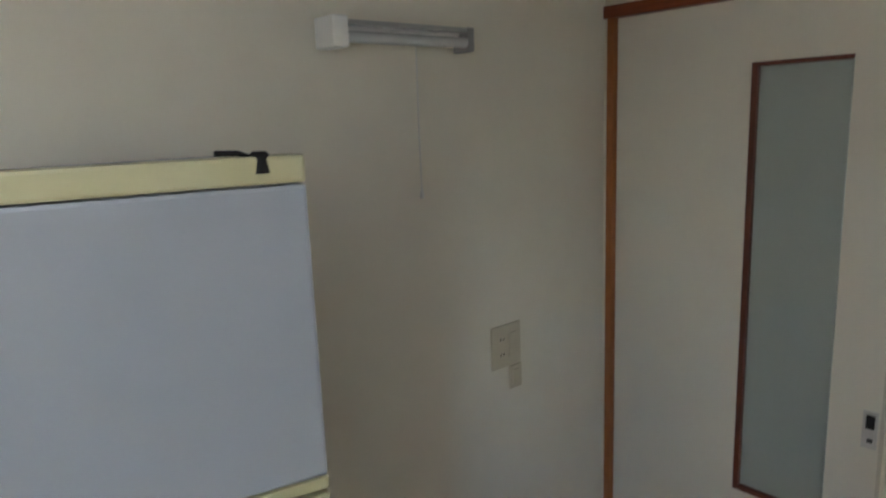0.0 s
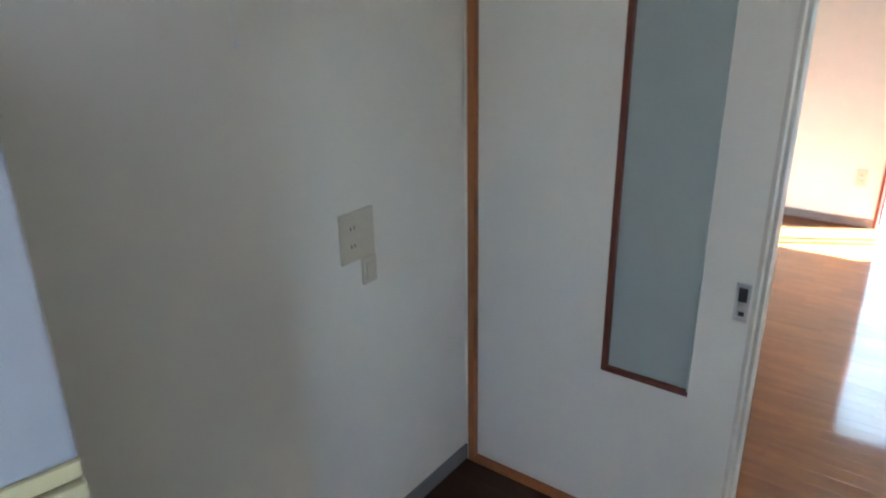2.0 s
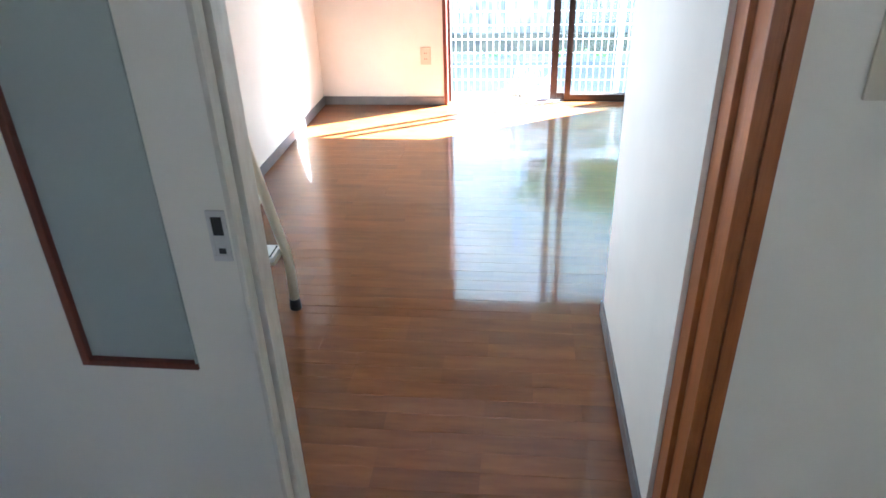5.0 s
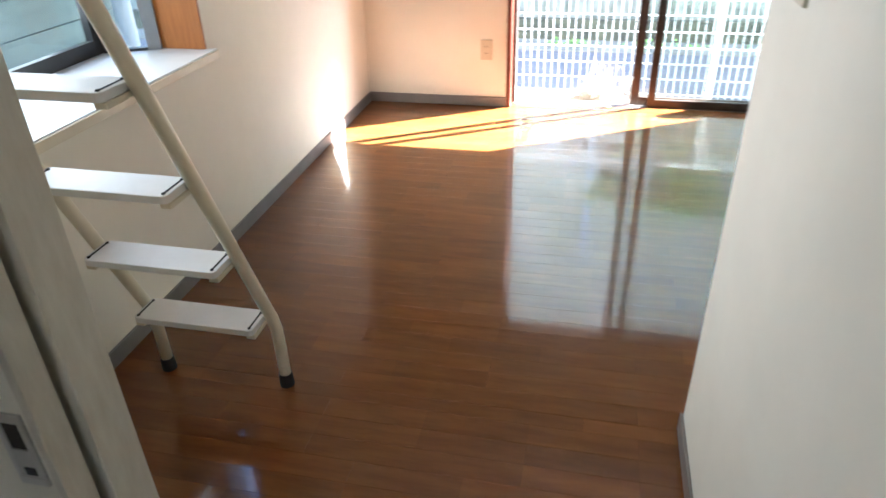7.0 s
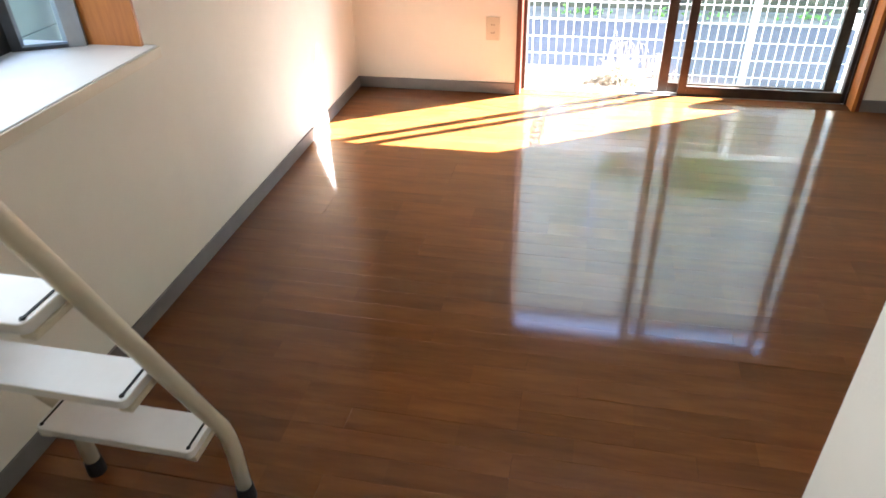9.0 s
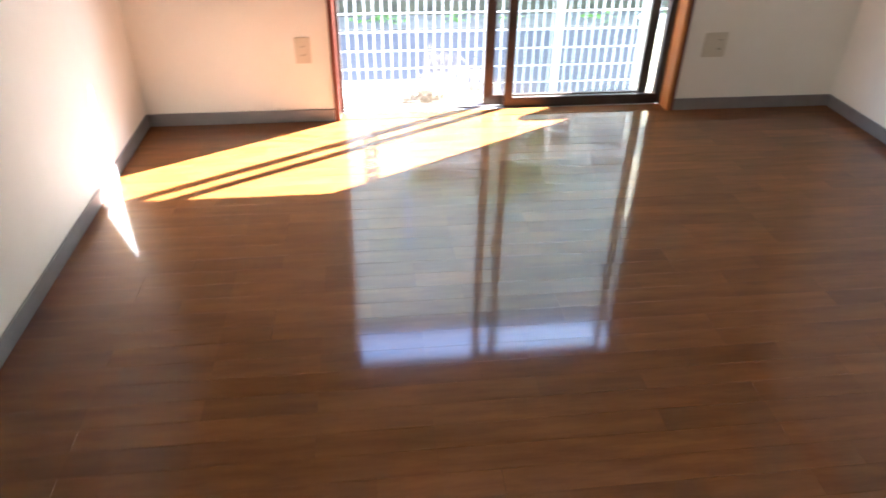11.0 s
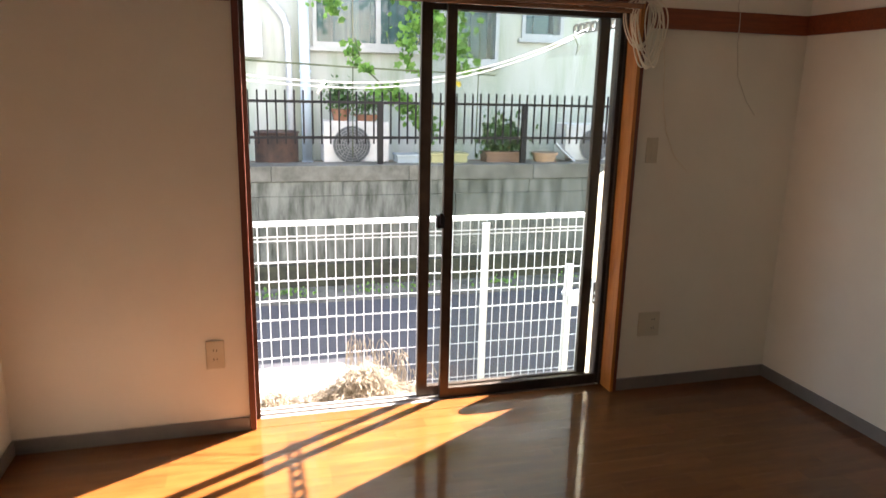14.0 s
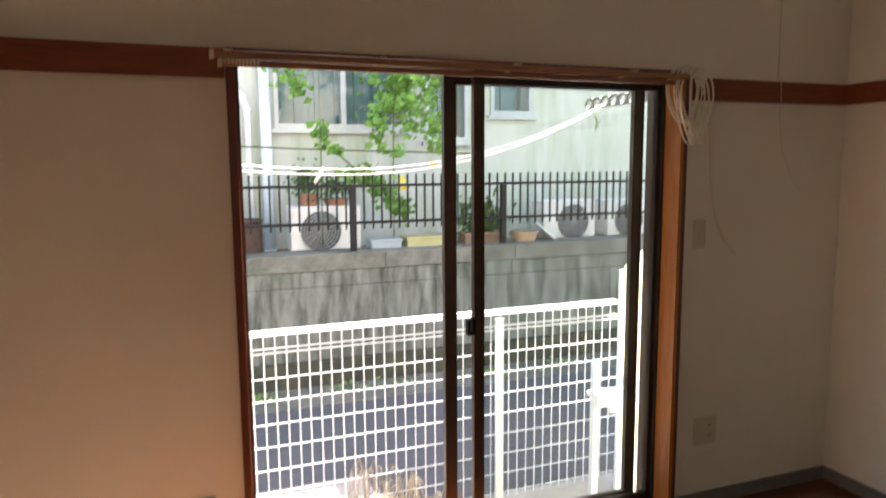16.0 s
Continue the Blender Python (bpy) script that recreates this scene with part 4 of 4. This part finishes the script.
def leaf(bm, p, size, rng, lobed=True):
    """One leaf: lobed and slightly folded, in any direction."""
    m = Matrix.Translation(p) @ Euler((rng.uniform(0.5, 2.2), rng.uniform(-0.6, 0.6), rng.uniform(0, 6.28))).to_matrix().to_4x4()
    n_ = 10 if lobed else 6
    c = bm.verts.new(m @ Vector((0, 0, 0)))
    ring = []
    for k in range(n_):
        a = k * 2 * math.pi / n_
        r = size * ((0.62 if k % 2 else 1.0) if lobed else (1.0 if k % 3 else 0.55)) * rng.uniform(0.85, 1.1)
        ring.append(bm.verts.new(m @ Vector((r * math.cos(a), r * math.sin(a) * 0.8, 0.18 * r * abs(math.sin(a)) * (1 if k % 2 else 0.6)))))
    for k in range(n_):
        bm.faces.new((c, ring[k], ring[(k + 1) % n_]))


def foliage(centres, count, size, seed, lobed=True, spread=1.0):
    rng = random.Random(seed)
    bm = bmesh.new()
    for i in range(count):
        (cx, cy, cz, rx, ry, rz) = centres[i % len(centres)]
        p = Vector((cx + rng.gauss(0, rx * spread), cy + rng.gauss(0, ry), cz + rng.gauss(0, rz * spread)))
        leaf(bm, p, size * rng.uniform(0.6, 1.25), rng, lobed)
    return bm


def plant_pot(x, y, z, r, h, material, label, leaves=0, leaf_r=0.1, leaf_size=0.03, seed=1, group=""):
    o = empty("potted_plant" if leaves else "plant_pot", (x, y, z), label, "plant" if leaves else "pot", group)
    bm = bmesh.new()
    cyl(bm, (x, y, z), (x, y, z + h * 0.85), r * 0.75, r * 0.95, 20)
    cyl(bm, (x, y, z + h * 0.83), (x, y, z + h), r * 1.05, r * 1.05, 20)
    part("pot", bm, material, o)
    part("soil", cyl(bmesh.new(), (x, y, z + h * 0.9), (x, y, z + h * 1.01), r * 0.9, seg=16), SOIL, o)
    if leaves:
        part("leaves", foliage([(x, y, z + h + leaf_r * 0.8, leaf_r * 0.6, leaf_r * 0.5, leaf_r * 0.5)], leaves, leaf_size, seed, False), LEAFDARK, o)
    return o


def trough(x0, x1, y, z, h, material, label, leaves=0, leaf_h=0.2, seed=2):
    o = empty("planter_trough", ((x0 + x1) / 2, y, z), label, "planter")
    part("trough", boxes((x0, y - 0.1, z, x1, y + 0.1, z + h * 0.86), (x0 - 0.012, y - 0.112, z + h * 0.84, x1 + 0.012, y + 0.112, z + h), bev=0.006), material, o)
    if leaves:
        part("leaves", foliage([(x0 + (x1 - x0) * f, y, z + h + leaf_h * q * 0.85, 0.075, 0.05, leaf_h * 0.36) for f, q in ((0.2, 0.4), (0.45, 0.8), (0.7, 0.6), (0.85, 0.35))], leaves, 0.034, seed, False), LEAFDARK, o)
    return o


WT = 0.765
drum = empty("rusty_drum", (0.2, 9.4, 0.7), "rusty brown drum behind the railing", "drum")
part("body", cyl(bmesh.new(), (0.19, 9.42, 0.7), (0.19, 9.42, 1.03), 0.20, seg=28), RUST, drum)
part("rim", tube(bmesh.new(), [(0.19 + 0.202 * math.cos(a * math.pi / 14), 9.42 + 0.202 * math.sin(a * math.pi / 14), 1.03) for a in range(29)], 0.010, 6), RUST, drum)
plant_pot(0.80, 9.46, 1.14, 0.095, 0.11, TERRA, "terracotta pot with a bushy plant on the outdoor unit", 420, 0.13, 0.022, 11)
plant_pot(1.05, 9.46, 1.14, 0.12, 0.06, TERRA, "shallow brown pot with leaves on the outdoor unit", 260, 0.11, 0.02, 12)
trough(1.29, 1.56, 9.22, WT - 0.06, 0.14, GREYPL, "grey plastic planter on the wall")
trough(1.62, 1.98, 9.22, WT - 0.06, 0.15, YPLANT, "yellowish plastic planter on the wall")
trough(2.18, 2.54, 9.22, WT - 0.06, 0.16, TERRADARK, "brown plastic planter with a leafy plant", 430, 0.28, 5)
plant_pot(2.83, 9.2, WT - 0.05, 0.13, 0.14, TERRAPALE, "pale terracotta pot on the wall")
lid = empty("leaning_lid", (3.08, 9.22, 0.75), "dark round metal lid with a pale rim leaning beside the pots", "lid")
tilt_lid = Matrix.Translation((3.09, 9.24, 0.835)) @ Euler((0.28, 0.67, 0.0)).to_matrix().to_4x4()
bmd = cyl(bmesh.new(), (0, 0, -0.008), (0, 0, 0.008), 0.15, 0.145, 28)
bmd.transform(tilt_lid)
part("plate", bmd, RUST, lid)
rim_ = tube(bmesh.new(), [(0.15 * math.cos(a * math.pi / 16), 0.15 * math.sin(a * math.pi / 16), 0.006) for a in range(33)], 0.007, 8)
rim_.transform(tilt_lid)
part("rim", rim_, WHITEPAINT, lid, "pale metal rim")
leg_ = tube(bmesh.new(), [(3.17, 9.26, 0.76), (3.16, 9.30, 0.70)], 0.012, 6)
part("prop", leg_, BLACKMETAL, lid)

# climbing vine with its strings
vine = empty("climbing_vine", (1.6, 9.25, 0.8), "green climbing gourd vine on garden strings", "vine")
clumps = []
for cx_, cz_, sx_, sz_, n_ in (
        (1.46, 2.11, .10, .10, 7), (1.63, 2.02, .08, .12, 8), (1.55, 2.32, .13, .10, 9), (1.74, 2.28, .10, .12, 8), (1.36, 1.92, .05, .07, 4), (1.36, 1.78, .035, .05, 2),
        (1.37, 1.69, .02, .03, 1), (1.50, 1.62, .05, .03, 2), (1.72, 2.5, .2, .08, 8), (1.30, 2.42, .14, .06, 4), (1.84, 1.95, .06, .10, 4), (1.90, 1.77, .05, .07, 3), (1.97, 1.66, .05, .04, 2),
        (1.86, 2.22, .07, .12, 5), (0.83, 1.81, .03, .04, 2), (0.84, 1.70, .02, .03, 1), (0.96, 1.62, .04, .02, 2), (1.09, 1.43, .05, .03, 3), (1.20, 1.40, .05, .05, 3),
        (1.31, 1.32, .05, .05, 4), (1.38, 1.24, .05, .04, 3), (1.47, 1.15, .05, .03, 3), (1.55, 1.10, .04, .03, 2), (1.61, 1.04, .03, .04, 2), (0.60, 2.24, .05, .06, 3),
        (0.68, 2.13, .04, .06, 2), (0.75, 2.40, .08, .06, 3), (0.47, 2.34, .04, .07, 2), (2.0, 2.4, .08, .1, 3)):
    clumps += [(cx_ + 0.06, 9.3, cz_, sx_ * 1.1, 0.05, sz_ * 1.1)] * n_
part("leaves", foliage(clumps, 1050, 0.046, 21), LEAF, vine)
for sx in (0.89, 1.545, 2.12):
    part("string", tube(bmesh.new(), [(sx, 9.3, 0.80), (sx + 0.01, 9.3, 1.8), (sx, 9.3, 3.2)], 0.0055, 6), BRANCH, vine)
part("cross_string", tube(bmesh.new(), [(-0.3, 9.3, 1.68), (0.9, 9.3, 1.635), (2.3, 9.3, 1.60)], 0.008, 6), BRANCH, vine)
for k, (a, b) in enumerate((((1.02, 9.3, 1.62), (1.37, 9.28, 1.34)), ((1.60, 9.3, 2.3), (1.42, 9.3, 1.72)), ((2.1, 9.3, 2.4), (1.80, 9.3, 2.3)), ((1.37, 9.28, 1.33), (1.67, 9.26, 1.05)), ((0.92, 9.3, 1.9), (0.90, 9.3, 1.70)))):
    mid = (Vector(a) + Vector(b)) / 2 + Vector((0.05, 0, -0.06))
    part("stem", tube(bmesh.new(), [a, mid, b], 0.007, 6), BRANCH, vine)
for k, (fx, fz) in enumerate(((1.63, 1.29), (1.60, 1.37), (1.90, 1.50))):
    part("flower", foliage([(fx, 9.2, fz, 0.012, 0.012, 0.012)], 5, 0.034, 40 + k), PETAL, vine, "yellow flower")

# clothes lines and their holed arms
arm = empty("laundry_arm", (1.75, 6.1, 1.78), "grey metal laundry arm with oval holes outside the window", "laundry arm")
AL, AH = 0.56, 0.055
m_arm = Matrix.Translation((1.705, 5.84, 1.795)) @ Euler((0, 0, math.pi / 2)).to_matrix().to_4x4()
tmp = bmesh.new()
CELL = AL / 8
for k in range(8):
    cx_ = (k + 0.5) * CELL
    inner, outer = [], []
    for q in range(24):
        a = q * math.pi / 12
        ca, sa = math.cos(a), math.sin(a)
        inner.append(tmp.verts.new((cx_ + ca * CELL * 0.33, 0, sa * AH * 0.36)))
        f_ = 1 / max(abs(ca) / (CELL / 2), abs(sa) / (AH / 2))
        if k == 7 and ca > 0:
            f_ = 1 / math.hypot(ca / (CELL / 2), sa / (AH / 2))
        outer.append(tmp.verts.new((cx_ + ca * f_, 0, sa * f_)))
    for q in range(24):
        tmp.faces.new((inner[q], inner[(q + 1) % 24], outer[(q + 1) % 24], outer[q]))
bmesh.ops.remove_doubles(tmp, verts=tmp.verts[:], dist=1e-5)
bmesh.ops.solidify(tmp, geom=tmp.faces[:], thickness=0.012)
tmp.transform(m_arm)
part("holed_bar", tmp, mat("grey_cast_metal", (0.17, 0.17, 0.16), (0.11, 0.11, 0.10), 0.5, metal=0.4), arm)
part("wall_plate", B(1.67, YW + 0.2, 1.60, 1.74, YW + 0.228, 1.84, bev=0.004), SILVER, arm)
far_arm = empty("laundry_arm", (-1.08, 5.9, 1.72), "grey metal laundry arm holding the clothes lines", "laundry arm")
part("bar", B(-1.09, YW + 0.2, 1.70, -1.065, 6.4, 1.74, bev=0.003), SILVER, far_arm)
lines = empty("clothes_line", (0.8, 6.2, 1.6), "two white sagging clothes lines outside the window", "clothes line")
ROPE = mat("white_rope", (0.80, 0.81, 0.80), None, 0.5, scale=30)
for dz, dy in ((0.0, 0.0), (-0.024, 0.05)):
    pts = []
    for i in range(25):
        f = i / 24
        xx = -1.08 + f * 2.785
        s = (xx - 0.45) / 1.15
        zz = 1.480 + 0.262 * s * s if xx > 0.45 else 1.480 + 0.135 * s * s
        pts.append((xx, 6.2 + dy, zz + dz))
    part("line", tube(bmesh.new(), pts, 0.0028, 6), ROPE, lines)
part("tied_ribbon", tube(bmesh.new(), [(0.32, 6.2, 1.485), (0.30, 6.19, 1.455), (0.283, 6.19, 1.425)], 0.007, 6), ROPE, lines)
part("loose_knot", tube(bmesh.new(), [(1.62, 6.2, 1.745), (1.64, 6.19, 1.70), (1.63, 6.19, 1.65), (1.655, 6.19, 1.70)], 0.003, 6), BRANCH, lines)

# dry grass heap under the window


def heap_top(x):
    """Height of the heap's ridge along the window."""
    return -0.135 + 0.135 * math.exp(-((x - 0.50) / 0.15) ** 2) + 0.03 * math.exp(-((x - 0.02) / 0.07) ** 2) - 0.10 * max(0.0, x - 0.62)


def heap_z(x, y):
    return -0.35 + (heap_top(x) + 0.35) * max(0.0, 1 - ((y - 6.12) / 0.20) ** 2)


rngg = random.Random(17)
mound = bmesh.new()
NX, NY = 60, 20
grid = [[mound.verts.new((-0.12 + 1.0 * i / NX, 5.96 + 0.34 * j / NY,
                          heap_z(-0.12 + 1.0 * i / NX, 5.96 + 0.34 * j / NY) - 0.02 + 0.025 * noise.noise(Vector((i * 0.31, j * 0.4, 3))))) for j in range(NY + 1)] for i in range(NX + 1)]
for i in range(NX):
    for j in range(NY):
        mound.faces.new((grid[i][j], grid[i + 1][j], grid[i + 1][j + 1], grid[i][j + 1]))
bmesh.ops.solidify(mound, geom=mound.faces[:], thickness=0.02)
tagged(part("grass_mound", mound, mat("grass_litter", (0.16, 0.115, 0.065), (0.05, 0.036, 0.02), 0.9, scale=40, bump=0.8, bump_scale=90)), "low mound of dry plant litter under the stalks", "litter", kind="stuff")
bmg = bmesh.new()
for i in range(3200):
    x0, y0 = (rngg.gauss(0.46, 0.19), rngg.gauss(6.1, 0.07)) if rngg.random() < 0.8 else (rngg.gauss(0.03, 0.07), rngg.gauss(6.08, 0.05))
    if not -0.12 < x0 < 0.86 or not 5.97 < y0 < 6.29:
        continue
    z0 = heap_z(x0, y0) + rngg.uniform(-0.01, 0.018)
    turn, ln, rise = rngg.uniform(0, 6.28), rngg.uniform(0.06, 0.17), rngg.gauss(0.0, 0.4)
    w = rngg.uniform(0.0006, 0.0014)
    prev = None
    for k in range(4):
        f = k / 3 - 0.5
        px, py = x0 + math.cos(turn) * ln * f, y0 + math.sin(turn) * ln * f
        pz = max(z0 + rise * ln * f + 0.03 * ln * math.sin(6 * f) + 0.012 * (0.25 - f * f) * 4, heap_z(px, py) - 0.012)
        cur = (bmg.verts.new((px - w * math.sin(turn), py + w * math.cos(turn), pz)), bmg.verts.new((px + w * math.sin(turn), py - w * math.cos(turn), pz + w)))
        if prev:
            bmg.faces.new((prev[0], prev[1], cur[1], cur[0]))
        prev = cur
tagged(part("dry_grass", bmg, DRYGRASS), "heap of dry yellow grass and stalks below the window", "grass", kind="stuff")
# bent pale stalks arching over the heap
STALK = mat("pale_straw", (0.34, 0.28, 0.20), (0.20, 0.16, 0.11), 0.8, scale=20)
rngs = random.Random(29)
bms = bmesh.new()
for i in range(46):
    bx = rngs.uniform(0.40, 0.86)
    top = 0.20 - 0.62 * max(0.0, bx - 0.47) - rngs.uniform(0, 0.12)
    run = rngs.choice((-1, 1, 1)) * rngs.uniform(0.03, 0.11)
    by, dy = 6.27 + rngs.uniform(-0.05, 0.05), rngs.uniform(-0.04, 0.04)
    fall = rngs.uniform(0.15, 0.75)
    pts = []
    for k in range(9):
        f = k / 8
        up = math.sin(min(f / 0.62, 1.0) * math.pi / 2)
        down = max(0.0, (f - 0.62) / 0.38) ** 1.6 * fall
        pts.append((bx + run * f ** 1.5, by + dy * f, -0.33 + (top + 0.33) * (up - down * 0.6)))
    tube(bms, pts, 0.0019, 5)
tagged(part("straw_stalks", bms, STALK), "bent pale straw stalks arching over the dry heap", "straw", kind="stuff")
# moss and weeds in the gutter
tagged(part("gutter_weeds", foliage([(x_, 8.7, GZ + 0.03, 0.09, 0.06, 0.02) for x_ in (0.15, 0.3, 0.95, 1.35, 2.2, 2.9)], 220, 0.022, 33, False), LEAF), "small green weeds along the gutter", "weeds", kind="stuff")

# narrow alley seen through the bay window
alley = empty("neighbour_side_house", (-2.0, 3.0, GZ), "grey green sided house wall close beyond the bay window", "house")
TEAL = mat("grey_teal_siding", (0.30, 0.38, 0.36), (0.23, 0.30, 0.28), 0.6, scale=3, stretch=(1, 1, 4), bump=0.1)
part("wall", B(-2.4, -3.4, GZ, -2.02, 4.62, 4.2), TEAL, alley)
for k in range(24):
    bm_ = box(bmesh.new(), -2.02, -0.5, 0, -2.0, 4.62, 0.155)
    bm_.transform(Matrix.Translation((0, 0, GZ + 0.02 + k * 0.16)))
    part("siding_board", bm_, TEAL, alley)
sw_ = part("window", boxes((-2.0, 3.5, 1.0, -1.96, 4.5, 1.06), (-2.0, 3.5, 1.06, -1.96, 3.55, 2.0), (-2.0, 4.45, 1.06, -1.96, 4.5, 2.0), (-2.0, 3.98, 1.06, -1.965, 4.02, 2.0), (-2.0, 3.5, 2.0, -1.96, 4.5, 2.05)), WHITEPAINT, alley)
part("pane", B(-1.99, 3.55, 1.06, -1.985, 4.45, 2.0), mat("frosted_bright_glass", (0.62, 0.70, 0.68), (0.5, 0.6, 0.57), 0.25, scale=3), sw_)
ap = empty("alley_pipe", (-1.93, 4.56, GZ), "white vertical pipe on the neighbouring house wall", "pipe")
part("pipe", cyl(bmesh.new(), (-1.93, 4.56, GZ), (-1.93, 4.56, 4.0), 0.045, seg=16), WHITEPAINT, ap)
for z in (0.3, 1.4, 2.6):
    part("clip", cyl(bmesh.new(), (-1.93, 4.56, z), (-1.93, 4.56, z + 0.03), 0.055, seg=16), WHITEPAINT, ap)

# ---- floor boards ----


def floor_boards(name, label, areas, material, w, length, seed):
    base = struct(name, boxes(*[(x0, y0, -0.12, x1, y1, -0.006) for x0, y0, x1, y1 in areas]), SUBFLOOR, label, "floor")
    rng = random.Random(seed)
    meshes = {}
    for x0, y0, x1, y1 in areas:
        rows_n = math.ceil((y1 - y0) / w - 1e-6)
        for i in range(rows_n):
            ya = y0 + i * w
            wid = min(w, y1 - ya)
            x = x0 - rng.choice((0.0, 0.15, 0.3, 0.45, 0.6)) * length / 0.9
            while x < x1 - 0.01:
                a, b = max(x, x0), min(x + length, x1)
                x += length
                if b - a < 0.03:
                    continue
                key = (round(b - a, 3), round(wid, 3))
                if key not in meshes:
                    bm = bmesh.new()
                    box(bm, 0, 0.0004, -0.012, key[0] - 0.0003, key[1] - 0.0004, 0.0)
                    me = bpy.data.meshes.new("floor_board")
                    bm.to_mesh(me)
                    bm.free()
                    me.materials.append(material)
                    meshes[key] = me
                ob = new("floor_board", meshes[key])
                ob.location = (a, ya, 0.0)
                ob.parent = base


floor_boards("floor", "glossy reddish brown strip wood floor", [(XL, YC, XR, YW), (XL, YD + 0.125, XC, YC)], FLOORWOOD, 0.0758, 0.91, 3)
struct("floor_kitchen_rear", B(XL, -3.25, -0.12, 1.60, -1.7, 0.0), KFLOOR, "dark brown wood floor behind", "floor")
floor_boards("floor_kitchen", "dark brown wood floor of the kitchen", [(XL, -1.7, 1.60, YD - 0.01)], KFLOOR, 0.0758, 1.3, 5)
